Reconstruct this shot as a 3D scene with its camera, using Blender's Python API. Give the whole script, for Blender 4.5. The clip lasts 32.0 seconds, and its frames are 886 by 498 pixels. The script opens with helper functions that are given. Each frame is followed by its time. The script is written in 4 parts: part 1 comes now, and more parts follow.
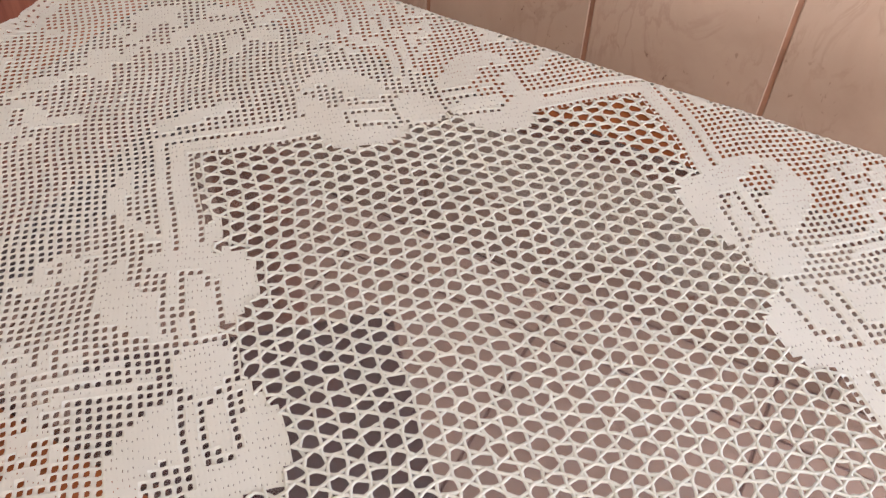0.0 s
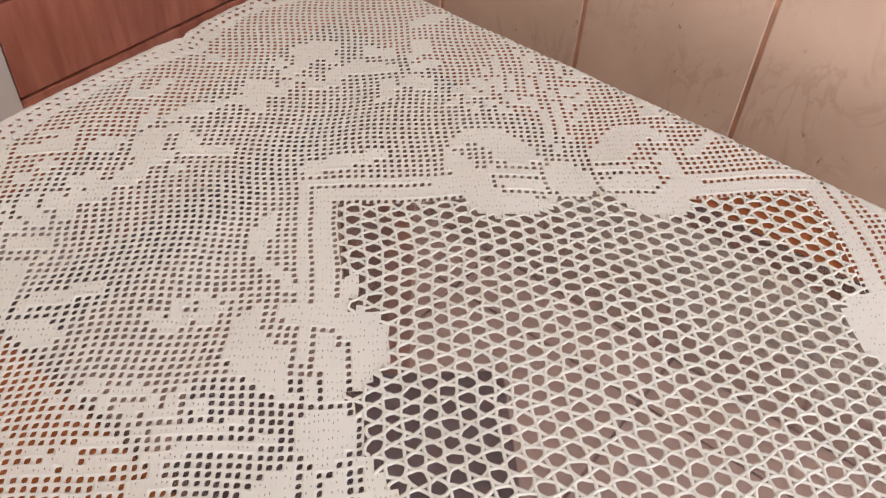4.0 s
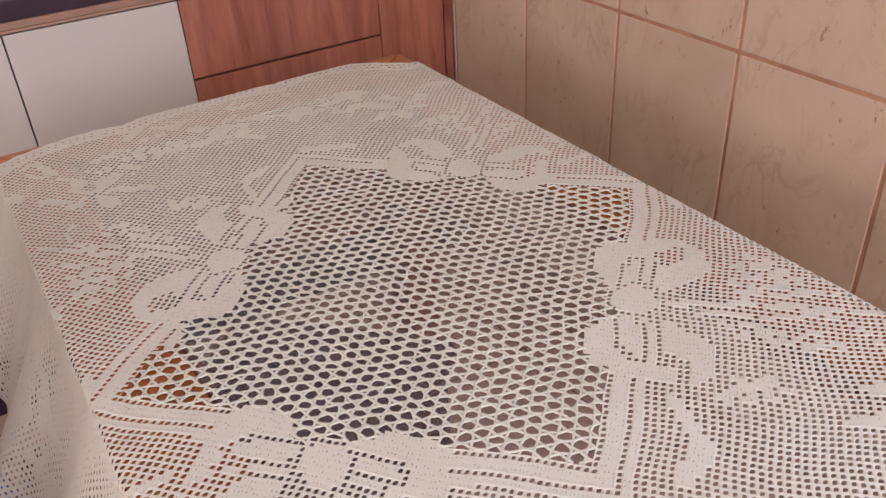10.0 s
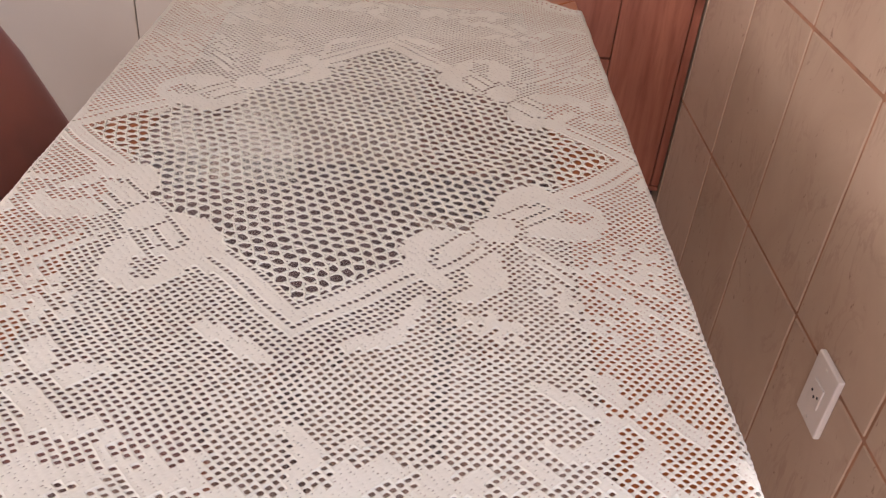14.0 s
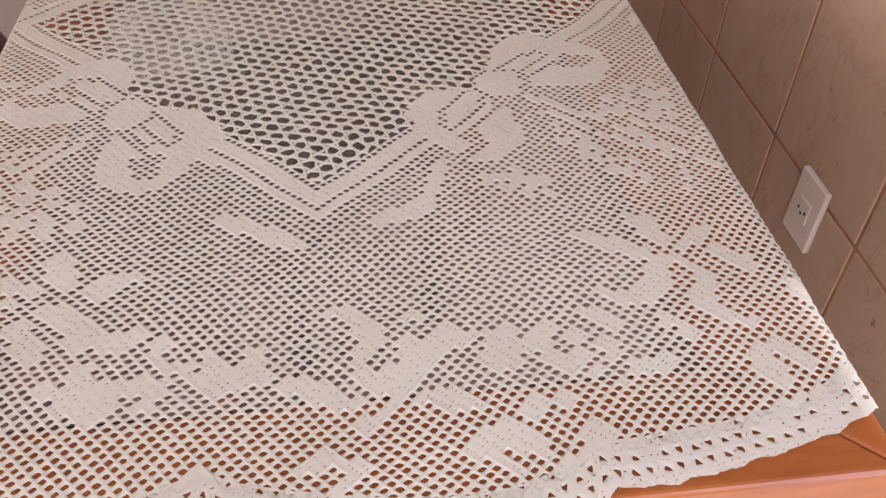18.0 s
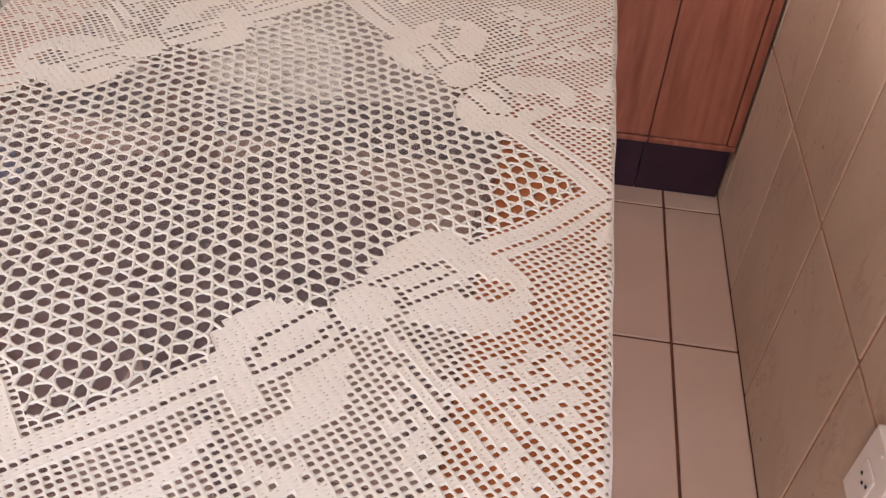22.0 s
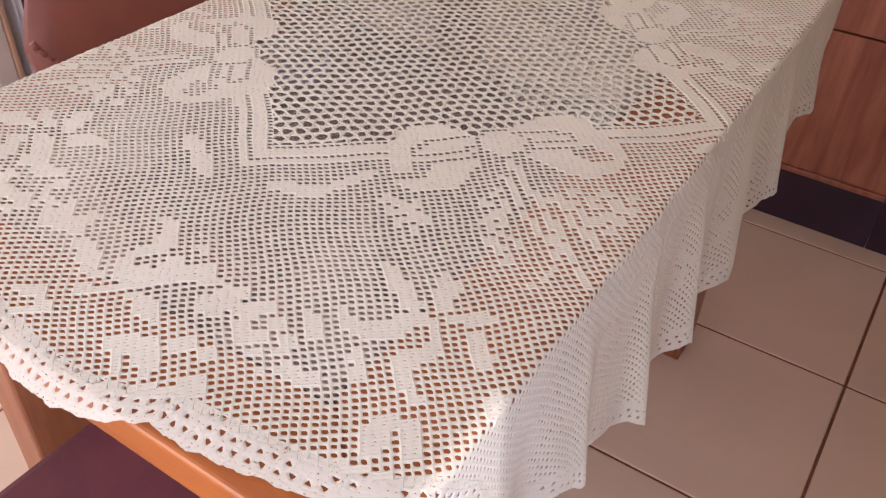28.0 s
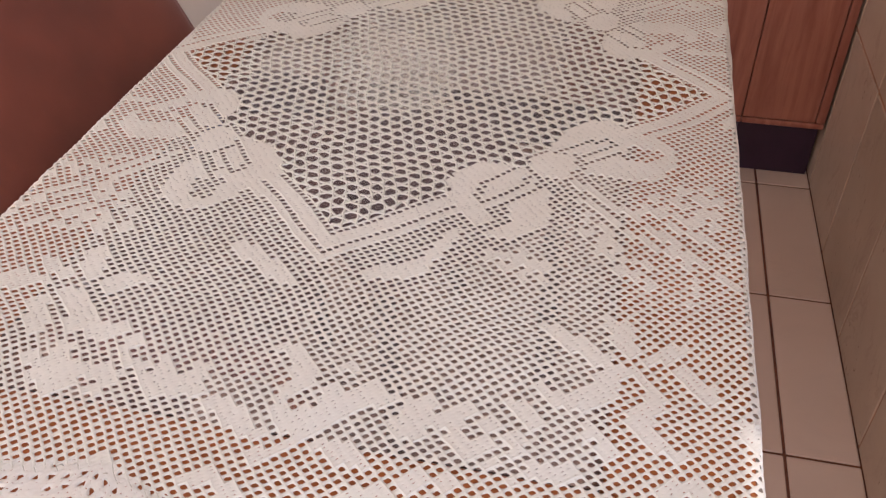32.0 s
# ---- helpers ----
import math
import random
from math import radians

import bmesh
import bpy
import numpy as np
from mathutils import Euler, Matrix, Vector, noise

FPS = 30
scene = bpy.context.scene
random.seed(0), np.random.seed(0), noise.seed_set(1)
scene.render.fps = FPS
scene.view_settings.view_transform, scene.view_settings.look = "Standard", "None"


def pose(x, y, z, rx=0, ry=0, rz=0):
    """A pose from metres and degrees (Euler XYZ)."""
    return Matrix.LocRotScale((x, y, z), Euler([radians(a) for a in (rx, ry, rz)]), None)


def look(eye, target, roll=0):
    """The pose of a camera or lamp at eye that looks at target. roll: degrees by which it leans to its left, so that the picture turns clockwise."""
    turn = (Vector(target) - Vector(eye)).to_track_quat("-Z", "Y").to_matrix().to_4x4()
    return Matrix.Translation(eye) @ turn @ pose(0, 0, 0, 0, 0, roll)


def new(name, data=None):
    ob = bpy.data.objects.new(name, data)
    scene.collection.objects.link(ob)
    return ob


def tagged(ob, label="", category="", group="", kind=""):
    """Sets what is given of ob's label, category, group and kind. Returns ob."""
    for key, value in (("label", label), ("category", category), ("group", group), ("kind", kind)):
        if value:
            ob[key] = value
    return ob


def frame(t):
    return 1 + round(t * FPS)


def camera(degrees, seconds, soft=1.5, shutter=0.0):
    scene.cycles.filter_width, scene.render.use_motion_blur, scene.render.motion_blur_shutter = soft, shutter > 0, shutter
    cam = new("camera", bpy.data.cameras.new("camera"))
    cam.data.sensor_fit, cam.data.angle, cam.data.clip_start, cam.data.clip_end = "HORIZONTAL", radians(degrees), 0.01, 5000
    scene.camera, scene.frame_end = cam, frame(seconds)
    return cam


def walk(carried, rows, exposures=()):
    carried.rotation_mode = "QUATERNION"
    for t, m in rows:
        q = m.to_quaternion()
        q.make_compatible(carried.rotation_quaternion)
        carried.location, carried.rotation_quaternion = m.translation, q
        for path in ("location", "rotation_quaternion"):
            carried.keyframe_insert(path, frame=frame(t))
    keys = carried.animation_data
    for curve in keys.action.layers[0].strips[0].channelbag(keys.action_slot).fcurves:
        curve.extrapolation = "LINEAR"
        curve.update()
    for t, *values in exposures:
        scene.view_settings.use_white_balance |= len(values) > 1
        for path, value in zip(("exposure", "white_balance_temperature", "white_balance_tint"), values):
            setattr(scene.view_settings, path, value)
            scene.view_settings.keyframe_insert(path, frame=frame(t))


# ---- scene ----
cam = camera(55.5, 32.0, soft=1.34)
PATH = [
    (0, (-0.371, 0.179, 1.275), (0.867, 0.812, -0.163), 2.5),
    (0.5, (-0.333, 0.245, 1.265), (0.906, 0.856, -0.182), 2.4),
    (1, (-0.309, 0.3, 1.264), (0.929, 0.912, -0.183), 3.2),
    (1.5, (-0.285, 0.343, 1.24), (0.954, 0.964, -0.201), 3.6),
    (2, (-0.273, 0.369, 1.236), (0.959, 0.989, -0.213), 4.5),
    (2.5, (-0.272, 0.374, 1.235), (0.938, 1.03, -0.216), 4.1),
    (3, (-0.296, 0.349, 1.245), (0.886, 1.032, -0.216), 3.8),
    (3.5, (-0.324, 0.304, 1.267), (0.82, 1.043, -0.198), 3.1),
    (5.5, (-0.441, 0.036, 1.308), (0.672, 1.178, 0.101), 5.0),
    (6, (-0.49, -0.016, 1.306), (0.662, 1.107, 0.117), 3.6),
    (6.5, (-0.516, -0.065, 1.304), (0.708, 0.98, 0.116), 4.1),
    (7, (-0.527, -0.1, 1.315), (0.741, 0.92, 0.152), 3.4),
    (7.5, (-0.552, -0.221, 1.331), (0.751, 0.836, 0.243), 3.1),
    (8, (-0.584, -0.37, 1.315), (0.704, 0.718, 0.24), 4.1),
    (8.5, (-0.567, -0.426, 1.321), (0.654, 0.723, 0.231), 2.9),
    (9, (-0.477, -0.379, 1.32), (0.713, 0.817, 0.245), 0.5),
    (9.5, (-0.396, -0.313, 1.304), (0.708, 0.964, 0.232), -0.9),
    (10, (-0.337, -0.344, 1.305), (0.522, 1.102, 0.223), -3.2),
    (10.5, (-0.216, -0.454, 1.284), (0.465, 1.089, 0.209), -0.7),
    (11, (-0.134, -0.446, 1.272), (0.477, 1.104, 0.166), 1.5),
    (11.5, (-0.091, -0.374, 1.235), (0.437, 1.173, 0.083), 3.9),
    (12, (-0.068, -0.355, 1.242), (0.337, 1.215, 0.071), 4.0),
    (12.5, (-0.018, -0.386, 1.255), (0.296, 1.215, 0.099), 2.5),
    (13, (0.068, -0.457, 1.263), (0.252, 1.177, 0.126), 2.6),
    (13.5, (0.12, -0.541, 1.265), (0.248, 1.109, 0.142), 4.2),
    (14, (0.1, -0.592, 1.264), (0.17, 1.058, 0.135), 5.4),
    (14.5, (0.051, -0.598, 1.263), (0.081, 1.046, 0.125), 4.0),
    (15, (0.012, -0.621, 1.249), (0.069, 0.981, 0.053), 1.2),
    (15.5, (-0.006, -0.643, 1.249), (0.093, 0.907, -0.011), 0.6),
    (17.5, (-0.013, -0.63, 1.226), (0.22, 0.822, -0.129), -0.0),
    (18, (0.027, -0.573, 1.242), (0.238, 0.875, -0.122), 1.5),
    (18.5, (0.07, -0.536, 1.251), (0.201, 0.937, -0.096), 2.4),
    (19, (0.093, -0.507, 1.255), (0.206, 1.003, -0.051), 4.4),
    (19.5, (0.113, -0.449, 1.257), (0.224, 1.065, -0.046), 4.3),
    (20, (0.102, -0.38, 1.259), (0.207, 1.14, -0.038), 2.4),
    (20.5, (0.097, -0.34, 1.261), (0.223, 1.181, -0.032), -0.3),
    (21, (0.098, -0.314, 1.254), (0.273, 1.202, -0.039), -0.8),
    (21.5, (0.183, -0.284, 1.241), (0.328, 1.232, -0.055), 1.3),
    (22, (0.296, -0.274, 1.24), (0.114, 1.201, -0.098), 3.1),
    (22.5, (0.325, -0.307, 1.248), (-0.063, 1.152, -0.063), 4.1),
    (23, (0.35, -0.383, 1.246), (-0.121, 1.069, -0.045), 3.5),
    (23.5, (0.373, -0.434, 1.257), (-0.114, 1.021, -0.026), 2.8),
    (24, (0.38, -0.474, 1.264), (-0.11, 0.992, -0.005), 2.8),
    (24.5, (0.392, -0.51, 1.271), (-0.103, 0.973, 0.023), 3.4),
    (26.5, (0.526, -0.531, 1.254), (-0.208, 0.867, 0.027), 2.5),
    (27, (0.546, -0.538, 1.255), (-0.249, 0.824, 0.026), 2.8),
    (27.5, (0.546, -0.528, 1.245), (-0.273, 0.812, 0.007), 2.9),
    (28, (0.542, -0.523, 1.245), (-0.285, 0.803, -0.003), 2.6),
    (28.5, (0.546, -0.526, 1.252), (-0.289, 0.79, -0.001), 2.3),
    (29, (0.548, -0.528, 1.256), (-0.295, 0.782, 0.002), 2.0),
    (29.5, (0.548, -0.53, 1.26), (-0.297, 0.784, 0.011), 2.0),
    (30, (0.536, -0.545, 1.259), (-0.312, 0.766, 0.01), 2.7),
    (30.5, (0.462, -0.551, 1.258), (-0.388, 0.756, 0.006), 2.5),
    (31, (0.354, -0.567, 1.268), (-0.353, 0.825, 0.018), -0.5),
    (31.5, (0.29, -0.58, 1.275), (-0.221, 0.883, 0.011), -3.4),
    (32, (0.243, -0.57, 1.267), (-0.119, 0.929, -0.006), -1.3),
]
walk(cam, [(t, look(eye, target, roll)) for t, eye, target, roll in PATH], exposures=[(0.0, 0.03, 6080, 18), (3.0, 0.13, 6080, 18), (6.0, 0.12, 5970, 20), (8.0, -0.39, 6130, 24), (9.5, -0.41, 6350, 25), (11.0, -0.36, 6410, 25), (13.0, -0.25, 6590, 26), (15.0, -0.54, 6590, 26), (18.0, -0.60, 6640, 26), (20.0, -0.28, 6690, 26), (22.0, -0.08, 6540, 26), (24.0, -0.33, 6510, 26), (28.0, -0.40, 6640, 26), (32.0, -0.48, 6560, 26)])

# ---- world and light ----
world = bpy.data.worlds.new("daylight")
scene.world = world
world.use_nodes = True
wn = world.node_tree.nodes
sky = wn.new("ShaderNodeTexSky")
sky.sky_type, sky.sun_disc = "NISHITA", False
sky.sun_elevation, sky.sun_rotation = radians(60.1), radians(135.0)
world.node_tree.links.new(sky.outputs["Color"], wn["Background"].inputs["Color"])
wn["Background"].inputs["Strength"].default_value = 0.12

sun = new("sun", bpy.data.lights.new("sun", "SUN"))
sun.data.energy, sun.data.angle, sun.data.color = 3.1, radians(0.5), (0.92, 0.96, 1.0)
sun.matrix_world = look((2.6, -2.6, 6.4), (0, 0, 0))


def opening_light(name, eye, target, wide, high, watts, colour):
    ob = new(name, bpy.data.lights.new(name, "AREA"))
    ob.data.shape, ob.data.size, ob.data.size_y = "RECTANGLE", wide, high
    ob.data.energy, ob.data.color = watts, colour
    ob.matrix_world = look(eye, target)
    return ob


opening_light("door_daylight", (0.80, -1.05, 1.15), (-0.5, -0.6, 0.9), 0.85, 1.9, 42, (0.60, 0.76, 1.0))
# South and west lamps are added fill from unseen, assumed openings.
opening_light("south_window_daylight", (-0.75, -2.38, 1.6), (-0.5, 0.0, 0.8), 1.7, 1.15, 48, (0.97, 0.96, 0.97))
opening_light("west_window_daylight", (-3.59, -0.80, 1.85), (0.4, 0.4, 0.7), 2.7, 1.05, 83, (1.0, 0.945, 0.90))
opening_light("north_window_daylight", (-0.525, 1.965, 1.62), (-0.3, 0.6, 0.8), 0.41, 0.34, 1.0, (1.0, 0.98, 0.78))
# ---- materials ----


def material(name, colour, rough=0.6, metal=0.0):
    m = bpy.data.materials.new(name)
    m.use_nodes = True
    b = m.node_tree.nodes["Principled BSDF"]
    b.inputs["Base Color"].default_value = (*colour, 1)
    b.inputs["Roughness"].default_value = rough
    b.inputs["Metallic"].default_value = metal
    return m, m.node_tree, b


def node(tree, kind, **values):
    n = tree.nodes.new(kind)
    for key, value in values.items():
        n.inputs[key.replace("_", " ")].default_value = value
    return n


def ramp(tree, source, stops):
    r = tree.nodes.new("ShaderNodeValToRGB")
    while len(r.color_ramp.elements) < len(stops):
        r.color_ramp.elements.new(0.5)
    for e, (at, colour) in zip(r.color_ramp.elements, stops):
        e.position, e.color = at, (*colour, 1)
    tree.links.new(source, r.inputs["Fac"])
    return r.outputs["Color"]


def mixed(tree, fac, a, b, way="MIX"):
    n = tree.nodes.new("ShaderNodeMix")
    n.data_type, n.blend_type = "RGBA", way
    for value, socket in ((fac, n.inputs[0]), (a, n.inputs[6]), (b, n.inputs[7])):
        if isinstance(value, (int, float)):
            socket.default_value = value
        elif isinstance(value, tuple):
            socket.default_value = (*value, 1)
        else:
            tree.links.new(value, socket)
    return n.outputs[2]


def coords(tree, kind="Object", scale=(1, 1, 1), turn=(0, 0, 0), shift=None):
    c = tree.nodes.new("ShaderNodeTexCoord")
    mp = tree.nodes.new("ShaderNodeMapping")
    mp.inputs["Scale"].default_value = scale
    mp.inputs["Rotation"].default_value = turn
    tree.links.new(c.outputs[kind], mp.inputs["Vector"])
    if shift:
        info = tree.nodes.new("ShaderNodeObjectInfo")
        mul = tree.nodes.new("ShaderNodeVectorMath")
        mul.operation = "SCALE"
        mul.inputs[0].default_value = shift
        tree.links.new(info.outputs["Random"], mul.inputs["Scale"])
        tree.links.new(mul.outputs[0], mp.inputs["Location"])
    return mp.outputs["Vector"]


def textured(tree, kind, vector, **values):
    n = node(tree, kind, **values)
    tree.links.new(vector, n.inputs["Vector"])
    return n


def bump(tree, bsdf, height, strength, distance):
    n = node(tree, "ShaderNodeBump", Strength=strength, Distance=distance)
    tree.links.new(height, n.inputs["Height"])
    tree.links.new(n.outputs["Normal"], bsdf.inputs["Normal"])


def cotton(name, colour, other):
    m, t, b = material(name, colour, 0.85)
    v = coords(t)
    big = textured(t, "ShaderNodeTexNoise", v, Scale=9.0, Detail=3.0)
    fine = textured(t, "ShaderNodeTexNoise", v, Scale=520.0, Detail=3.0)
    col = mixed(t, ramp(t, big.outputs["Fac"], [(0.35, (0, 0, 0)), (0.65, (1, 1, 1))]), colour, other)
    t.links.new(col, b.inputs["Base Color"])
    bump(t, b, fine.outputs["Fac"], 0.22, 0.0007)
    b.inputs["Sheen Weight"].default_value = 0.15
    glow = t.nodes.new("ShaderNodeBsdfTranslucent")
    t.links.new(col, glow.inputs["Color"])
    blend = t.nodes.new("ShaderNodeMixShader")
    blend.inputs[0].default_value = 0.24
    t.links.new(b.outputs[0], blend.inputs[1])
    t.links.new(glow.outputs[0], blend.inputs[2])
    t.links.new(blend.outputs[0], t.nodes["Material Output"].inputs["Surface"])
    return m


CREAM = cotton("cream_cotton", (0.735, 0.716, 0.592), (0.693, 0.665, 0.538))
EDGING = cotton("white_cotton_edging", (0.74, 0.715, 0.605), (0.70, 0.667, 0.552))


def wood(name, dark, light, axis=0, knots=0.0, rough=0.35, grain=1.0):
    """Grain runs along the given axis of the object."""
    m, t, b = material(name, light, rough)
    v = coords(t, "Object", tuple((1.6 if k == axis else 14.0) * grain for k in range(3)), (0, 0, 0), (3.1, 7.7, 5.3))
    warp = textured(t, "ShaderNodeTexNoise", v, Scale=1.3, Detail=5.0, Roughness=0.6, Distortion=1.2)
    fine = textured(t, "ShaderNodeTexNoise", v, Scale=9.0, Detail=4.0, Roughness=0.7)
    col = ramp(t, warp.outputs["Fac"], [(0.3, dark), (0.48, tuple(0.5 * (a + c) for a, c in zip(dark, light))), (0.7, light)])
    col = mixed(t, ramp(t, fine.outputs["Fac"], [(0.35, (0.72, 0.66, 0.6)), (0.62, (1, 1, 1))]), col, col)
    streak = ramp(t, fine.outputs["Fac"], [(0.33, (0.62, 0.55, 0.5)), (0.5, (1, 1, 1))])
    col = mixed(t, 0.35, col, streak, "MULTIPLY")
    if knots:
        swirl = textured(t, "ShaderNodeTexWave", coords(t, "Object", tuple(0.9 if k == axis else 5.0 for k in range(3)), (0, 0, 0), (3.7, 2.1, 6.3)), Scale=1.1, Distortion=9.0, Detail=3.0, Detail_Scale=0.8, Detail_Roughness=0.6)
        col = mixed(t, 0.5 * knots, col, ramp(t, swirl.outputs["Fac"], [(0.0, (0.62, 0.5, 0.45)), (0.22, (1, 1, 1))]), "MULTIPLY")
        kv = coords(t, "Object", tuple(4.5 if k == axis else 9.0 for k in range(3)), (0, 0, 0), (2.3, 4.1, 1.7))
        cell = textured(t, "ShaderNodeTexVoronoi", kv, Scale=0.8)
        col = mixed(t, knots, col, ramp(t, cell.outputs["Distance"], [(0.05, (0.35, 0.25, 0.2)), (0.2, (1, 1, 1))]), "MULTIPLY")
    t.links.new(col, b.inputs["Base Color"])
    bump(t, b, fine.outputs["Fac"], 0.12, 0.001)
    return m


HONEY = wood("varnished_honey_wood", (0.285, 0.074, 0.016), (0.425, 0.131, 0.030), rough=0.28)
HONEY_Y = wood("varnished_honey_wood_lengthwise", (0.285, 0.074, 0.016), (0.425, 0.131, 0.030), 1, rough=0.28)
# Same wood for the legs, darkened in colour for the shade under the table.
HONEY_Z_SHADED = wood("varnished_honey_wood_upright_shaded", (0.23, 0.068, 0.025), (0.36, 0.127, 0.052), 2, rough=0.3)
CABINET = wood("knotty_cherry_laminate", (0.268, 0.083, 0.048), (0.425, 0.160, 0.094), 2, 0.75, 0.4)


def tile_material(name, base, other, vein, rough, scale, amount, flecks=0.0):
    m, t, b = material(name, base, rough)
    v = coords(t, "Object", (1, 1, 1), (0, 0, 0), (9.0, 5.0, 7.0))
    cloud = textured(t, "ShaderNodeTexNoise", v, Scale=scale, Detail=6.0, Roughness=0.6, Distortion=0.6)
    col = ramp(t, cloud.outputs["Fac"], [(0.3, other), (0.65, base)])
    stretched = coords(t, "Object", (0.9, 2.0, 1.4), (0, 0, 0.35), (4.0, 8.0, 3.0))
    lines = textured(t, "ShaderNodeTexNoise", stretched, Scale=scale * 1.1, Detail=6.0, Roughness=0.6, Distortion=1.1)
    thin = ramp(t, lines.outputs["Fac"], [(0.465, (0, 0, 0)), (0.5, (1, 1, 1)), (0.535, (0, 0, 0))])
    where = textured(t, "ShaderNodeTexNoise", v, Scale=scale * 1.7, Detail=2.0)
    part_ = ramp(t, where.outputs["Fac"], [(0.45, (0, 0, 0)), (0.62, (amount, amount, amount))])
    col = mixed(t, mixed(t, 1.0, thin, part_, "MULTIPLY"), col, vein)
    if flecks:
        drawn = coords(t, "Object", (20.0, 34.0, 26.0), (0, 0, 0.3), (6.0, 3.0, 5.0))
        grainy = textured(t, "ShaderNodeTexNoise", drawn, Scale=2.4, Detail=3.0, Roughness=0.7, Distortion=0.4)
        bunch = textured(t, "ShaderNodeTexNoise", coords(t, "Object", (4.0, 9.0, 6.0), (0, 0, 0.1), (3.0, 9.0, 4.0)), Scale=1.0, Detail=2.0)
        f = mixed(t, 1.0, ramp(t, grainy.outputs["Fac"], [(0.65, (0, 0, 0)), (0.70, (flecks, flecks, flecks))]), ramp(t, bunch.outputs["Fac"], [(0.44, (0, 0, 0)), (0.6, (1, 1, 1))]), "MULTIPLY")
        col = mixed(t, f, col, tuple(0.8 * c for c in vein))
    info = t.nodes.new("ShaderNodeObjectInfo")
    shade = ramp(t, info.outputs["Random"], [(0.0, (0.93, 0.93, 0.92)), (1.0, (1, 1, 1))])
    t.links.new(mixed(t, 1.0, col, shade, "MULTIPLY"), b.inputs["Base Color"])
    bump(t, b, cloud.outputs["Fac"], 0.04, 0.002)
    b.inputs["Specular IOR Level"].default_value = 0.3
    return m


WALL_TILE = tile_material("beige_marbled_wall_tile", (0.525, 0.394, 0.284), (0.452, 0.326, 0.23), (0.26, 0.145, 0.095), 0.5, 5.0, 0.28, 0.9)
FLOOR_TILE = tile_material("pale_floor_tile", (0.70, 0.53, 0.40), (0.645, 0.48, 0.355), (0.40, 0.33, 0.28), 0.3, 3.0, 0.06)


def plain(name, colour, rough, scale=6.0, spread=0.08, relief=0.1, size=200.0):
    m, t, b = material(name, colour, rough)
    v = coords(t)
    big = textured(t, "ShaderNodeTexNoise", v, Scale=scale, Detail=4.0)
    fine = textured(t, "ShaderNodeTexNoise", v, Scale=size, Detail=3.0)
    low = tuple(c * (1 - 2 * spread) for c in colour)
    high = tuple(min(1, c * (1 + spread)) for c in colour)
    t.links.new(ramp(t, big.outputs["Fac"], [(0.3, low), (0.7, high)]), b.inputs["Base Color"])
    bump(t, b, fine.outputs["Fac"], relief, 0.001)
    return m


GROUT = plain("brown_floor_grout", (0.19, 0.07, 0.035), 0.9, 20, 0.2)
WALL_GROUT = plain("tan_wall_grout", (0.40, 0.208, 0.122), 0.9, 20, 0.15)
PLASTER = plain("pale_plaster", (0.80, 0.73, 0.66), 0.9, 2, 0.03)
CEILING = plain("white_ceiling_paint", (0.85, 0.82, 0.78), 0.9, 2, 0.02)
WHITE = plain("white_laminate", (0.53, 0.49, 0.415), 0.4, 3, 0.02, 0.02)
ENAMEL = plain("white_enamel", (0.72, 0.68, 0.64), 0.25, 3, 0.02, 0.02)
PLINTH = plain("dark_plum_plinth", (0.035, 0.013, 0.028), 0.35, 8, 0.15, 0.05)
LEATHER = plain("dark_brown_leatherette", (0.12, 0.030, 0.036), 0.6, 12, 0.15, 0.25, 420)
LEATHER.node_tree.nodes["Principled BSDF"].inputs["Specular IOR Level"].default_value = 0.25
SUEDE = plain("brown_suede_cover", (0.19, 0.046, 0.024), 0.55, 5, 0.18, 0.2, 500)
SUEDE.node_tree.nodes["Principled BSDF"].inputs["Sheen Weight"].default_value = 0.2
SUEDE.node_tree.nodes["Principled BSDF"].inputs["Sheen Tint"].default_value = (0.62, 0.42, 0.48, 1)
BLUE = plain("royal_blue_cotton", (0.06, 0.09, 0.36), 0.8, 12, 0.15, 0.4, 500)
PALE_BLUE = plain("pale_blue_cotton", (0.24, 0.33, 0.58), 0.8, 12, 0.15, 0.4, 500)
PLATE = plain("ivory_plastic", (0.72, 0.66, 0.58), 0.35, 6, 0.02, 0.02)
SLOT = plain("black_socket_hole", (0.01, 0.01, 0.01), 0.6)
DARK_GLASS = plain("dark_oven_glass", (0.018, 0.010, 0.018), 0.12, 6, 0.1, 0.0)
TRIM = plain("salmon_painted_trim", (0.38, 0.225, 0.145), 0.6, 6, 0.06)
BROWN_TRIM = plain("brown_trim", (0.30, 0.175, 0.115), 0.5, 8, 0.1)
JAMB = plain("grey_painted_jamb", (0.56, 0.475, 0.40), 0.6, 6, 0.05)
GAP_GREY = plain("grey_carcass_edge", (0.34, 0.30, 0.27), 0.6)
WORKTOP = plain("dark_plum_worktop", (0.04, 0.018, 0.03), 0.3, 15, 0.2, 0.05)
BLACK_GASKET = plain("dark_brown_carcass", (0.06, 0.025, 0.02), 0.6)
FROSTED, ft, fb = material("frosted_window_glass", (0.55, 0.6, 0.5), 0.45)
fb.inputs["Transmission Weight"].default_value = 1.0

# Tint stands in for shade under the table, the diffuse share for a reflected veil.
GLASS, gt, gb = material("table_glass_tinted_hazy", (0.69, 0.612, 0.58), 0.0)
gb.inputs["Transmission Weight"].default_value = 0.89
gb.inputs["IOR"].default_value = 1.46


# ---- building blocks ----


def mesh_of(name, bm):
    me = bpy.data.meshes.new(name)
    bm.to_mesh(me)
    bm.free()
    return me


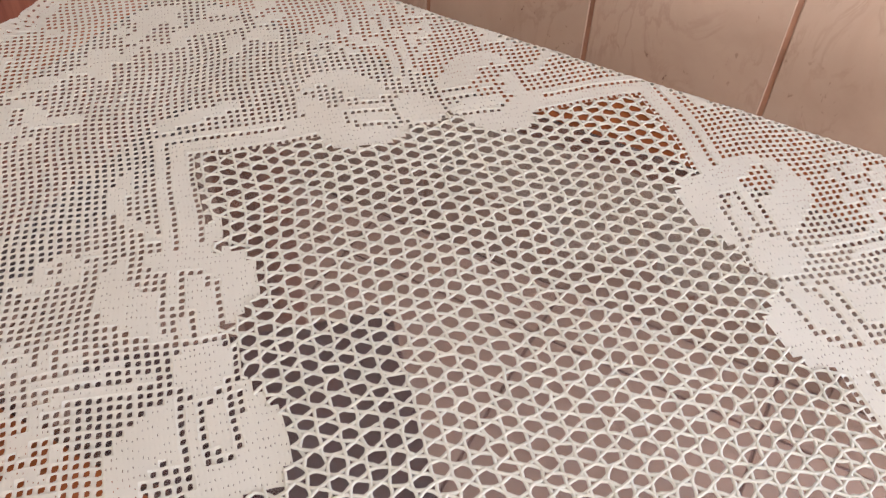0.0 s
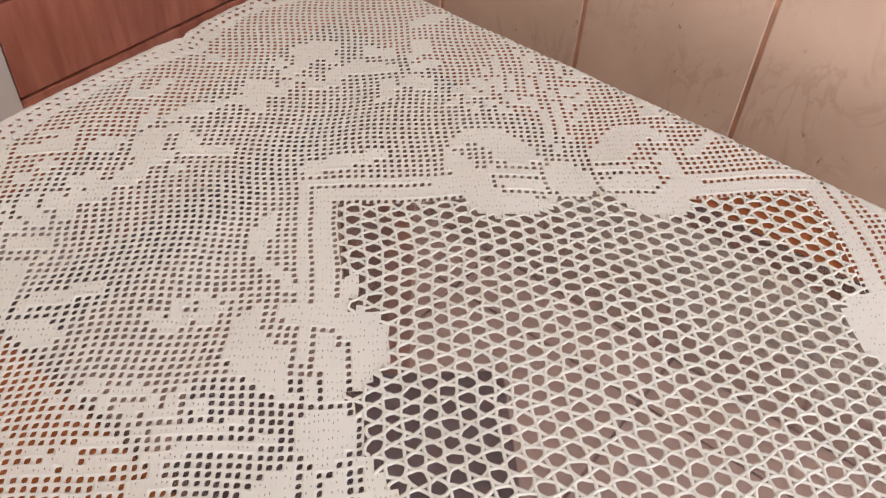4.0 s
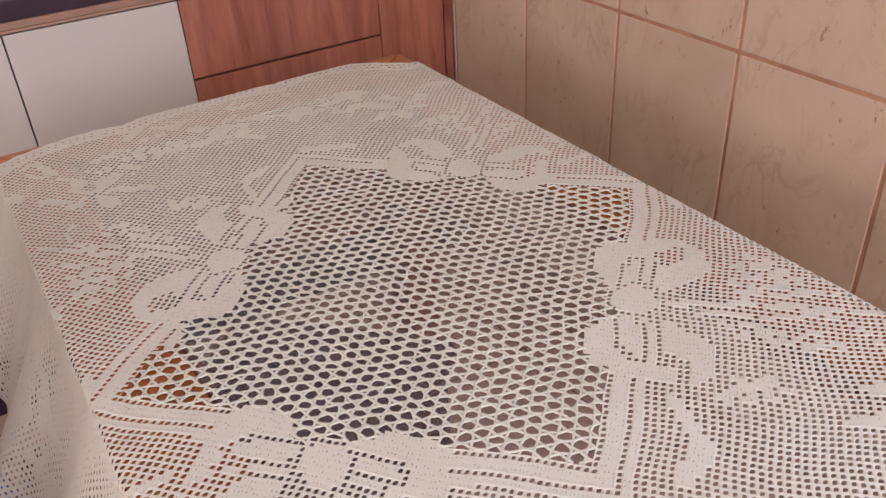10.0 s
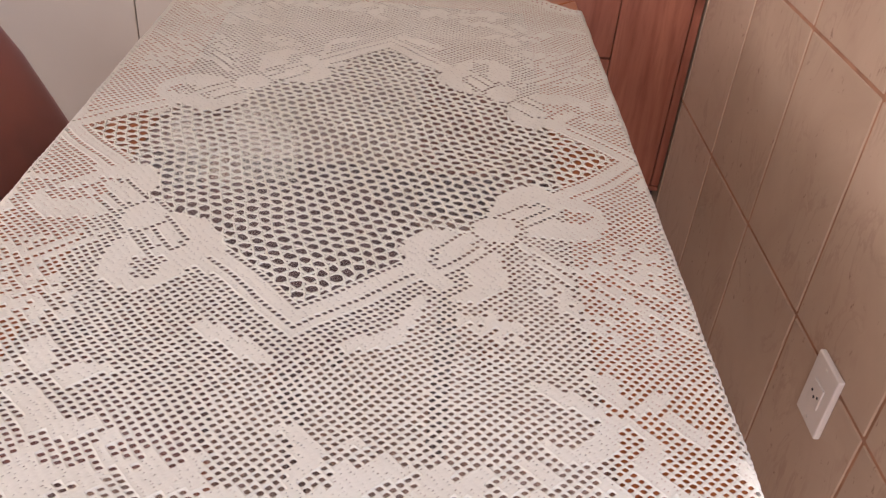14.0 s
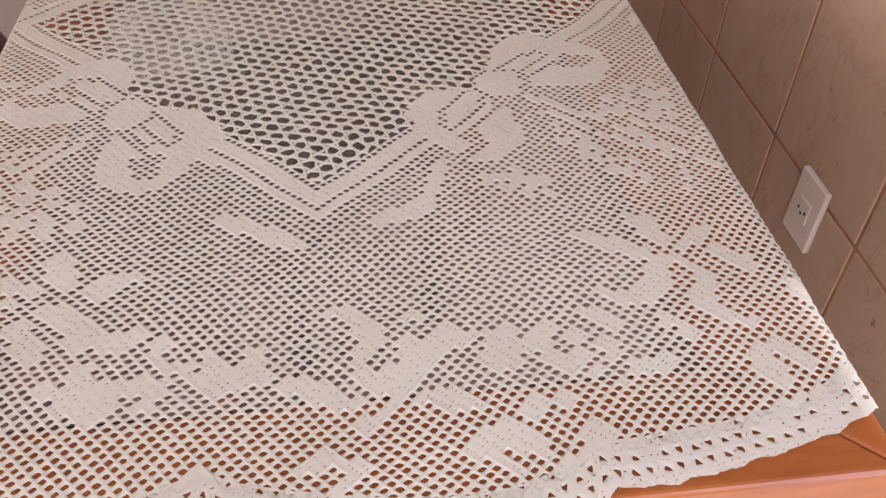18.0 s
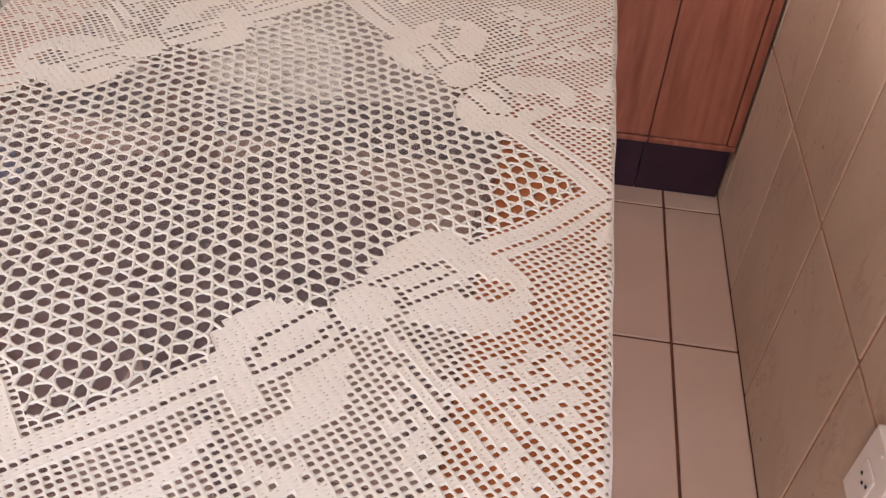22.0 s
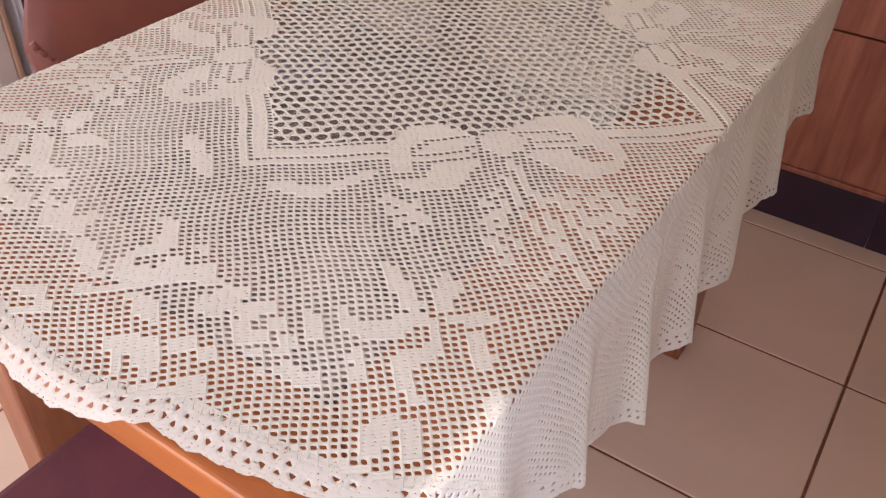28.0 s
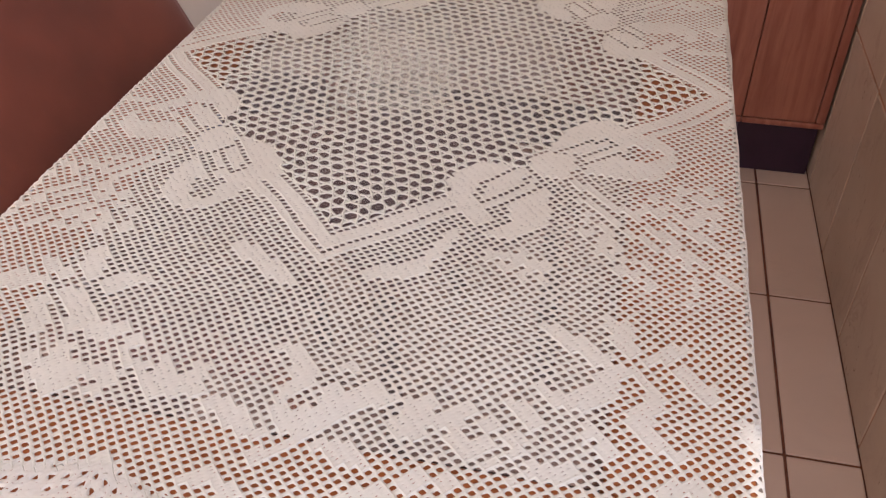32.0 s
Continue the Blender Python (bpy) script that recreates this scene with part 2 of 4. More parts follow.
def part(name, bm, mat, parent=None, label="", smooth=False):
    me = bm if isinstance(bm, bpy.types.Mesh) else mesh_of(name, bm)
    if not me.materials:
        me.materials.append(mat)
    if smooth:
        for p in me.polygons:
            p.use_smooth = True
    ob = new(name, me)
    ob.parent = parent
    if label:
        ob["label"] = label
    return ob


def thing(name, at, label, category, group="", kind=""):
    ob = new(name)
    ob.location = at
    ob.empty_display_size = 0.1
    return tagged(ob, label, category, group, kind)


def box(x0, x1, y0, y1, z0, z1, bevel=0.0, segments=1, bm=None):
    bm = bm or bmesh.new()
    made = bmesh.ops.create_cube(bm, size=1.0)["verts"]
    bmesh.ops.scale(bm, vec=(x1 - x0, y1 - y0, z1 - z0), verts=made)
    bmesh.ops.translate(bm, vec=((x0 + x1) / 2, (y0 + y1) / 2, (z0 + z1) / 2), verts=made)
    if bevel:
        edges = list({e for v in made for e in v.link_edges})
        bmesh.ops.bevel(bm, geom=edges, offset=bevel, segments=segments, affect="EDGES", profile=0.5)
    return bm


def rod(x0, y0, z0, x1, y1, z1, r, sides=8, bm=None):
    bm = bm or bmesh.new()
    a, b = Vector((x0, y0, z0)), Vector((x1, y1, z1))
    made = bmesh.ops.create_cone(bm, cap_ends=True, segments=sides, radius1=r, radius2=r, depth=(b - a).length)["verts"]
    turn = (b - a).to_track_quat("Z", "Y").to_matrix().to_4x4()
    bmesh.ops.transform(bm, matrix=Matrix.Translation((a + b) / 2) @ turn, verts=made)
    return bm


# ---- the room ----
EAST, NORTH, WEST, SOUTH, TOP = 0.747, 1.97, -3.60, -2.40, 2.60

floor = tagged(part("floor", box(WEST - 0.1, EAST + 0.9, SOUTH - 0.1, NORTH + 0.1, -0.08, -0.003), GROUT), "floor of pale square ceramic tiles with dark brown joints", "floor", kind="structure")
ceiling = tagged(part("ceiling", box(WEST - 0.1, EAST + 0.1, SOUTH - 0.1, NORTH + 0.1, TOP, TOP + 0.1), CEILING), "plain white painted ceiling", "ceiling", kind="structure")


def wall(name, pieces, mat, label):
    bm = bmesh.new()
    for p in pieces:
        box(*p, bm=bm)
    return tagged(part(name, bm, mat), label, "wall", kind="structure")


DOOR_Y0, DOOR_Y1, DOOR_TOP = -1.50, -0.535, 2.10
wall_east = wall("wall_east", [
    (EAST + 0.0025, EAST + 0.15, DOOR_Y1, NORTH + 0.1, 0, TOP),
    (EAST + 0.0025, EAST + 0.15, SOUTH - 0.1, DOOR_Y0, 0, TOP),
    (EAST + 0.0025, EAST + 0.15, DOOR_Y0, DOOR_Y1, DOOR_TOP, TOP)], WALL_GROUT, "wall of beige marbled ceramic tiles with tan joints")
wall_north = wall("wall_north", [
    (WEST - 0.1, -0.75, NORTH, NORTH + 0.1, 0, TOP), (-0.30, EAST + 0.006, NORTH, NORTH + 0.1, 0, TOP),
    (-0.75, -0.30, NORTH, NORTH + 0.1, 0, 1.43), (-0.75, -0.30, NORTH, NORTH + 0.1, 1.81, TOP)], PLASTER, "plain pale plaster wall with a small window opening")
# South and west walls are unseen; their openings are assumed, to suit the fill lamps.
wall_south = wall("wall_south", [
    (WEST - 0.1, -1.60, SOUTH - 0.1, SOUTH, 0, TOP), (0.10, EAST + 0.006, SOUTH - 0.1, SOUTH, 0, TOP),
    (-1.60, 0.10, SOUTH - 0.1, SOUTH, 0, 1.02), (-1.60, 0.10, SOUTH - 0.1, SOUTH, 2.18, TOP)], PLASTER, "plain pale plaster wall out of view, its wide opening added for fill light")
wall_west = wall("wall_west", [
    (WEST - 0.1, WEST, SOUTH, -2.20, 0, TOP), (WEST - 0.1, WEST, 0.60, NORTH, 0, TOP),
    (WEST - 0.1, WEST, -2.20, 0.60, 0, 1.30), (WEST - 0.1, WEST, -2.20, 0.60, 2.40, TOP)], PLASTER, "plain pale plaster wall out of view, its wide opening added for fill light")

window_1 = thing("window_1", (-0.525, NORTH + 0.05, 1.62), "small frosted window high in the north wall", "window", kind="structure")
part("pane", box(-0.205, 0.205, -0.004, 0.004, -0.17, 0.17), FROSTED, window_1).visible_shadow = False
for x0, x1, z0, z1 in ((-0.225, -0.205, -0.19, 0.19), (0.205, 0.225, -0.19, 0.19), (-0.2045, 0.2045, -0.19, -0.17), (-0.2045, 0.2045, 0.17, 0.19)):
    part("window_frame", box(x0, x1, -0.02, 0.02, z0, z1, 0.002), WHITE, window_1)

# ---- the table: honey wood frame round a sheet of glass ----
TX0, TX1, TY0, TY1, TZ = -0.322, 0.368, -0.318, 0.962, 0.780
GX0, GX1, GY0, GY1 = -0.228, 0.265, -0.224, 0.868

table = thing("dining_table", (0.023, 0.322, 0), "honey-coloured wooden dining table with an inset glass top", "table")


def on_table(name, bm, mat, label=""):
    bmesh.ops.translate(bm, vec=(-0.023, -0.322, 0), verts=bm.verts)
    return part(name, bm, mat, table, label)


def rail(x0, x1, y0, y1, mat):
    """A frame board whose ends are mitred to 45 degrees; the first edge is the outer one."""
    bm = bmesh.new()
    along_y = abs(y1 - y0) > abs(x1 - x0)
    if along_y:
        c = abs(x1 - x0)
        outline = [(x0, y0), (x1, y0 + c), (x1, y1 - c), (x0, y1)]
    else:
        c = abs(y1 - y0)
        outline = [(x0, y0), (x1, y0), (x1 - c, y1), (x0 + c, y1)]
    low = [bm.verts.new((x, y, 0.742)) for x, y in outline]
    high = [bm.verts.new((x, y, TZ)) for x, y in outline]
    bm.faces.new(low)
    bm.faces.new(high[::-1])
    for k in range(4):
        bm.faces.new((low[k], high[k], high[(k + 1) % 4], low[(k + 1) % 4]))
    bmesh.ops.recalc_face_normals(bm, faces=bm.faces)
    bmesh.ops.bevel(bm, geom=list(bm.edges), offset=0.004, segments=3, affect="EDGES", profile=0.5)
    return on_table("frame_rail", bm, mat, "varnished honey wood rail")


rail(TX1, GX1, TY0, TY1, HONEY_Y)
rail(TX0, GX0, TY0, TY1, HONEY_Y)
rail(TX0, TX1, TY0, GY0, HONEY)
rail(TX0, TX1, TY1, GY1, HONEY)
pane = on_table("glass_pane", box(GX0 + 0.001, GX1 - 0.001, GY0 + 0.001, GY1 - 0.001, 0.770, 0.778), GLASS, "glass pane with under-table shade and reflected haze put into its colour")
pane.visible_shadow = False
for sx in (GX0 - 0.002, GX1 - 0.010):
    on_table("glass_ledge", box(sx, sx + 0.012, GY0, GY1, 0.756, 0.7695), HONEY_Y)
for lx, ly in ((-0.305, -0.222), (-0.305, 0.776), (0.274, -0.222), (0.256, 0.776)):
    on_table("leg", box(lx, lx + 0.056, ly, ly + 0.09, 0.0, 0.572, 0.004, 2), HONEY_Z_SHADED, "square honey wood leg")
    on_table("corner_block", box(lx - 0.004, lx + 0.060, ly - 0.004, ly + 0.094, 0.5755, 0.7415, 0.003, 2), HONEY_Z_SHADED)

# ---- the crocheted cloth ----
# Cells run along the two diagonals of the table; the square net in the middle reaches 34.5 and 32.5 cells each way.
CX, CY, HU, HV = 0.0215, 0.3255, 34.5, 32.5
EB, EA = (0.3225, 0.003), (0.0205, 0.3245)
N = 114
rng = np.random.default_rng(7)


def edge_radius(theta):
    """Cells from the middle to the scalloped edge."""
    turned = (theta - radians(18) + np.pi) % (2 * np.pi) - np.pi
    pulled = 5.0 * np.exp(-((turned / radians(8)) ** 2))
    slipped = (theta + radians(22) + np.pi) % (2 * np.pi) - np.pi
    pulled = pulled + 6.0 * np.exp(-((slipped / radians(15)) ** 2))
    drawn = (theta + radians(8) + np.pi) % (2 * np.pi) - np.pi
    pulled = pulled + 5.0 * np.exp(-((drawn / radians(13)) ** 2))
    near = (theta - radians(237) + np.pi) % (2 * np.pi) - np.pi
    pulled = pulled - 2.8 * np.exp(-((near / radians(9)) ** 2))
    return 94.3 + 5.5 * np.cos(4 * theta) + 3.4 * np.abs(np.sin(8 * (theta - radians(219.5)))) ** 0.7 - pulled


ui, vi = np.meshgrid(np.arange(-N, N) + 0.5, np.arange(-N, N) + 0.5, indexing="ij")
OPEN, SOLID, NET, NONE = 1, 2, 3, 0
cells = np.full(ui.shape, OPEN)


def eased(w, low, high):
    """The chart's place of a row: outside the net the cloth is stretched a little unevenly on its four sides."""
    return w + np.clip((np.abs(w) - 18) / 10, 0, 1) * np.where(w < 0, low, -high)


def turns(u, v):
    u, v = eased(u * 32.5 / HU, 2.8, 0.8), eased(v * 32.5 / HV, 0.0, -2.3)
    for k in range(4):
        yield u, v
        u, v = v, -u


def paint(inside, value):
    """Fill the cells for which inside(u, v) holds, for all four quarters of the cloth."""
    for u, v in turns(ui, vi):
        cells[inside(u, v)] = value


def petal(u0, v0, u1, v1, w, value=SOLID):
    du, dv = u1 - u0, v1 - v0
    length = math.hypot(du, dv)

    def inside(u, v):
        along = ((u - (u0 + u1) / 2) * du + (v - (v0 + v1) / 2) * dv) / length
        off = ((u - u0) * dv - (v - v0) * du) / length
        return (along / (length / 2 + 0.3)) ** 2 + (off / w) ** 2 <= 1

    paint(inside, value)


def stroke(w, *pts, value=SOLID):
    def inside(u, v):
        hit = np.zeros(u.shape, bool)
        for (u0, v0), (u1, v1) in zip(pts, pts[1:]):
            du, dv = u1 - u0, v1 - v0
            t = np.clip(((u - u0) * du + (v - v0) * dv) / (du * du + dv * dv), 0, 1)
            hit |= np.hypot(u - u0 - t * du, v - v0 - t * dv) <= w / 2
        return hit

    paint(inside, value)


def blob(u0, v0, r, value=SOLID):
    paint(lambda u, v: np.hypot(u - u0, v - v0) <= r, value)


def patch(*pts, value=SOLID):
    """Fill the cells inside a closed outline."""
    def inside(u, v):
        hit = np.zeros(u.shape, bool)
        for (u0, v0), (u1, v1) in zip(pts, pts[1:] + pts[:1]):
            if v0 != v1:
                hit ^= ((v0 > v) != (v1 > v)) & (u < u0 + (u1 - u0) * (v - v0) / (v1 - v0))
        return hit

    paint(inside, value)


rim_ = np.maximum(np.abs(ui) - HU, np.abs(vi) - HV)
cells[(rim_ > 0.5) & (rim_ < 2.5)] = SOLID
cells[(rim_ > 3.5) & (rim_ < 4.5)] = SOLID
cells[rim_ < -0.5] = NET

# bows on the four sides of the frame: two looped lobes and a round knot
paint(lambda u, v: (np.abs(u - 0.4) < 14) & (v < -32) & (v > -43), OPEN)
paint(lambda u, v: (np.abs(u - 0.4) < 6.5) & (v < -28) & (v > -33.2), NET)
patch((0.5, -33.3), (3.1, -30.6), (7.2, -28.3), (11.9, -27.8), (14.9, -29.6), (15.7, -34.3), (16.7, -37.9), (16.7, -41.6), (15.2, -44.4), (13.3, -45.3), (10.4, -45.8), (8.4, -45), (6.7, -43.8), (4.8, -41.6), (2.9, -39.1), (1.1, -37.2))
patch((-4, -33.6), (-5.4, -30.6), (-7.6, -28.4), (-10.5, -27.7), (-13.3, -28.4), (-14.8, -29.3), (-15.7, -32.1), (-15.2, -34.1), (-16.1, -36.5), (-15.5, -39.1), (-16.1, -42.6), (-15.4, -44.9), (-12.9, -46.5), (-9.6, -46.3), (-7.2, -45.3), (-5, -42), (-3.7, -39.8), (-2.9, -36.8))
stroke(1.2, (2, -32.7), (4.9, -32.2), (8, -32.7), (10.5, -33.3), (10.9, -35.2), (8.5, -35.7), (5.9, -35.5), (2.4, -35.9), value=OPEN)
stroke(1.2, (3.2, -38), (5.9, -37.6), (8.1, -37.7), (9.9, -38), (11.7, -38.4), value=OPEN)
patch((12.1, -36.5), (15.6, -41.2), (12.3, -42.6), (9.1, -39.8), value=OPEN)
stroke(1.2, (-5, -32.8), (-7.8, -32.4), (-10.5, -32.8), (-12.1, -34.1), (-13, -35.6), (-12.4, -36.8), (-10, -36.9), (-7.3, -36.4), (-4, -35.7), value=OPEN)
stroke(1.2, (-3.9, -38), (-6.3, -38.4), (-8.3, -38.3), (-10.4, -38.9), value=OPEN)
patch((-13.6, -37.7), (-11.9, -38.2), (-10, -38.8), (-10.2, -40.7), (-11.9, -42.8), (-13.7, -43.1), (-16.1, -42.8), (-15.4, -40.8), (-13.7, -40.8), (-13.4, -39.1), value=OPEN)
blob(0.2, -35.3, 4.3, OPEN)
blob(0.2, -35.3, 3.3)
petal(-20.0, -33.0, -15.0, -34.4, 0.9)
petal(21.0, -33.0, 16.6, -34.4, 0.9)

# sprays of fern that spring from each knot
stroke(1.1, (0.6, -40.9), (1.4, -44), (1.6, -47.5), (2, -50.1), (2.6, -54), (2.9, -57.5), (2.8, -61.5), (3, -63.9), (3.3, -66.7), (3.5, -69.4))
stroke(0.95, (-1.1, -43.9), (-0.7, -46.6), (-0.3, -49.6), (-0.4, -53.1), (0.2, -55.4), (0.9, -58.5), (1.2, -61.6))
stroke(0.95, (2.1, -60.4), (1.5, -62.7), (0.2, -65.6), (-0.9, -67.6), (-2.3, -68.4), (-3.8, -68.9))
stroke(0.9, (-4.2, -57.8), (-2.4, -58.5), (-2.8, -60.9), (-4.4, -63.2), (-5.7, -64.1))
stroke(0.9, (7.4, -53.6), (7.3, -57), (7.2, -60.9), (7.3, -64.6))
stroke(0.9, (-3.3, -53.8), (-5.2, -55.7), (-5.4, -57.5), (-4.7, -58.8))
stroke(0.9, (5, -50.2), (5.4, -53.3), (5.6, -57.4), (5.9, -60.3))
for du, dv in ((7.2, -49.8), (8.9, -50.8), (9.6, -53.5), (12.2, -53.3), (12.2, -54.3), (6.7, -53.1), (10.1, -55.6), (11.2, -57.1), (2.9, -51.5), (11.8, -50.4), (13.7, -54.9), (14.8, -51.7), (9.5, -52.3), (4.4, -52.3), (8.5, -57), (9.9, -59.3)):
    blob(du, dv, 1)
for du, dv in ((-2.8, -52.3), (-5, -53.1), (-4.7, -54.9), (-3.3, -54.9), (-6, -55.4), (-6, -59.1), (-4.8, -60.6), (-2.6, -48.3), (-4.4, -49.9), (-2.3, -50.8)):
    blob(du, dv, 1)
for du, dv in ((-14, -52.1), (-12.9, -53.3), (-14.9, -50.1), (-15.9, -48.6), (-17.3, -50.2), (-16.4, -52.7), (-14.5, -55), (-17.4, -47.4), (-13.7, -48.9)):
    blob(du, dv, 0.95)

paint(lambda u, v: (np.abs(u - 2) < 9) & (v < -48) & (v > -70) & ((np.floor(v) + 2 * np.floor(u)) % 5 == 0), OPEN)

# hooked leaves outside each corner of the frame
stroke(1.5, (-18.3, -40.3), (-20.2, -41.4), (-22.3, -43.5), (-26.2, -45.0))
petal(-23.2, -45.2, -30.2, -42.4, 1.35)
petal(-40.6, -26.8, -39.6, -32.4, 1.1)
petal(-40.1, -30.0, -37.9, -39.2, 1.35)

# larger blossom: six petals, and sprigs round it
patch((-19.6, -60.8), (-18.5, -60.8), (-18, -63.7), (-17.2, -64.9), (-16.3, -70.1), (-16.6, -70.7), (-18.1, -70.6), (-18.6, -68.7), (-18.9, -67.6), (-19.5, -62.8))
patch((-14.4, -66.4), (-12.9, -63.8), (-11.9, -64), (-11.6, -68), (-12.1, -68.6), (-12.8, -69.4), (-13.6, -70.5), (-14.1, -71.2), (-14.7, -70.9), (-14.7, -69), (-14.9, -67.2))
patch((-23.7, -69.4), (-22.8, -69.3), (-22.7, -71.1), (-21.9, -71.7), (-19.2, -71.8), (-19, -71.2), (-16.1, -71.4), (-16.3, -73.4), (-17.5, -73.4), (-18.3, -74.1), (-18.9, -74.9), (-19.5, -75.5), (-21.2, -74.9), (-22.6, -74.4))
patch((-13.7, -72), (-11.4, -71.6), (-9, -72.2), (-8.9, -73.5), (-9.9, -74), (-11.2, -74.4), (-11.9, -73.5), (-13, -73.1), (-13.7, -73.2))
patch((-12.6, -74.4), (-11, -74.8), (-10.2, -75.9), (-10.2, -77.3), (-10, -78.7), (-9.8, -80.1), (-10.6, -81.1), (-11.8, -80.7), (-11.9, -79.3), (-12.4, -77.6), (-12.7, -76.3))
patch((-16.1, -71.8), (-14.7, -72.5), (-14.7, -75.2), (-14.9, -77.2), (-16.2, -78.6), (-17.9, -79.7), (-18.5, -80.9), (-18.6, -82.1), (-18.4, -83.8), (-18.1, -84.9), (-18.7, -85.1), (-19.4, -84), (-19.8, -82.3), (-19.9, -80.1), (-19.6, -77.6), (-18.9, -76.5), (-17.9, -76.7), (-16.6, -76.4), (-16.2, -75))
patch((-26.4, -69.4), (-24.9, -69.7), (-25, -74), (-26.4, -73.9))
patch((-25, -75.5), (-22.1, -75.9), (-22.1, -80.5), (-24.9, -80.5))
for du, dv in ((-23.6, -76.7), (-24.2, -77.6), (-24.7, -78.7), (-23.3, -78.5), (-24, -79.9)):
    blob(du, dv, 0.8, OPEN)
patch((-32.6, -75), (-29.1, -75.2), (-28.6, -78), (-30.4, -79.6), (-32.2, -78.5))
for du, dv in ((-30.7, -75.8), (-31.5, -76.9), (-29.8, -77), (-30.5, -78)):
    blob(du, dv, 0.8, OPEN)
for du, dv in ((-31, -72.8), (-32.5, -73), (-28.3, -74.4), (-31.9, -69.3), (-30.7, -68), (-32.8, -70.6), (-33.4, -67.6), (-32.9, -65.1), (-29.5, -71.1), (-28.2, -79.4), (-27, -80)):
    blob(du, dv, 1.2)

# smaller blossom
patch((-62.6, -16.2), (-60.6, -16.7), (-60.1, -18.4), (-59.6, -21.8), (-60, -22.2), (-61.3, -21.8), (-61.6, -20), (-62.5, -18.6))
patch((-57.1, -18.2), (-55.8, -17.4), (-54.7, -18.4), (-55.3, -22.5), (-56.3, -23.7), (-58.2, -23.5), (-58.2, -21.7), (-58, -19.8))
patch((-67.6, -17.3), (-64.7, -17.3), (-62.8, -19.9), (-61.8, -21.9), (-62.2, -22.4), (-63.6, -21.2), (-65.5, -20.7), (-68, -20.3))
patch((-58.1, -25.6), (-55.2, -24.5), (-52.2, -26.7), (-51.5, -28.3), (-51.5, -29.3), (-52.9, -28.3), (-55, -28), (-57.1, -27.8), (-57.8, -26.9))
patch((-65.7, -24.5), (-65.2, -23.7), (-62.4, -25), (-63, -26.1), (-63.7, -26.1), (-64.5, -27.5), (-64.5, -29.8), (-64.9, -30.7), (-66.3, -30.7), (-67.3, -30.3), (-66.8, -27.8), (-66, -26.5))
patch((-61.9, -23.6), (-60, -24.4), (-59, -25.5), (-59.1, -27.7), (-59, -30.2), (-59.5, -31.3), (-59.3, -32.8), (-58.4, -33.9), (-56.5, -34.6), (-56.4, -36.1), (-57.9, -36.3), (-59.8, -36), (-61, -34.7), (-61.6, -33), (-63.3, -32.7), (-63.4, -30.5), (-62.7, -29.6), (-61.9, -29), (-62, -27.2), (-61.7, -26))
patch((-58.3, -38), (-57.2, -39.2), (-57.4, -41.1), (-58.2, -41.7), (-58.8, -40.6))
for du, dv in ((-64.5, -36.9), (-63.8, -38.9), (-65.9, -36.9), (-65.4, -39.5), (-66.9, -37.8), (-63.6, -35.4), (-63.4, -40.4), (-62.1, -40), (-60.8, -40.8), (-67.1, -35.1), (-65.5, -41.2), (-61.7, -43.7), (-59.7, -42.6)):
    blob(du, dv, 1.2)
for du, dv in ((-56.7, -37.8), (-56.6, -45), (-55.2, -45.1), (-55, -47.7), (-56.6, -47.1), (-53.4, -46.7), (-56.7, -42.5), (-54.5, -43.5), (-52, -46.7)):
    blob(du, dv, 1.15)

# leaves between the blossoms
patch((-43, -47.8), (-41, -48.7), (-40.5, -52.8), (-40.8, -54.9), (-41.3, -55.9), (-42.4, -56.2), (-45.4, -55.8), (-45.7, -54), (-43.2, -53.4), (-42.6, -51.6))
patch((-45.1, -58.3), (-42, -58.7), (-41.5, -56.8), (-39.6, -56.7), (-39.1, -57.7), (-39.5, -58.4), (-38.7, -58.9), (-36.4, -59.2), (-35.5, -60.2), (-35.3, -63), (-36.7, -63.6), (-38, -62.1), (-40.7, -61.4), (-41, -62.1), (-43, -62.3), (-45.3, -62), (-46.5, -61), (-47.1, -55.6), (-45.5, -55.3))
patch((-38.7, -54.3), (-36.5, -55.3), (-36.7, -56.7), (-38.3, -56.4))
patch((-44.9, -62.5), (-44, -63.2), (-42.8, -64.4), (-41.5, -64.9), (-41.2, -68.5), (-42.1, -68.7), (-43.4, -67.7), (-44.5, -65.9))
patch((-52.7, -50.3), (-49.7, -52.8), (-49, -55.1), (-48.4, -59), (-50, -58.4), (-52, -55.4))
patch((-51.3, -60), (-46.5, -61), (-45.9, -61.7), (-47, -62.3), (-51.1, -61.5))
for du, dv in ((-52.1, -47.4), (-51.5, -46.5), (-54.7, -45.8), (-55.8, -47.2), (-52.9, -48.8), (-54.6, -44.2), (-39.2, -72.9), (-36.9, -66.6), (-35.3, -65.8), (-34.4, -64.4), (-35.9, -68.2)):
    blob(du, dv, 1.25)

# curls and leaves along the border
patch((-46.9, -70.3), (-42, -70.6), (-41.7, -75.2), (-42.1, -77), (-42.9, -77.2), (-43.8, -75.7), (-44.1, -72.7), (-45.4, -72.6), (-45, -76), (-46.2, -75.3))
patch((-57.4, -59.7), (-53.7, -60.3), (-53, -64.7), (-53.7, -65.4), (-57.6, -65.2), (-57.8, -64.1), (-54.5, -64.4), (-55, -61.9), (-57.1, -61.2))
patch((-22.6, -87.3), (-22, -86.4), (-18.6, -87.1), (-18.6, -89.5), (-19, -92), (-20, -91.6), (-19.9, -88.3), (-20.8, -87.9), (-21.2, -91.5), (-22.8, -91.2))
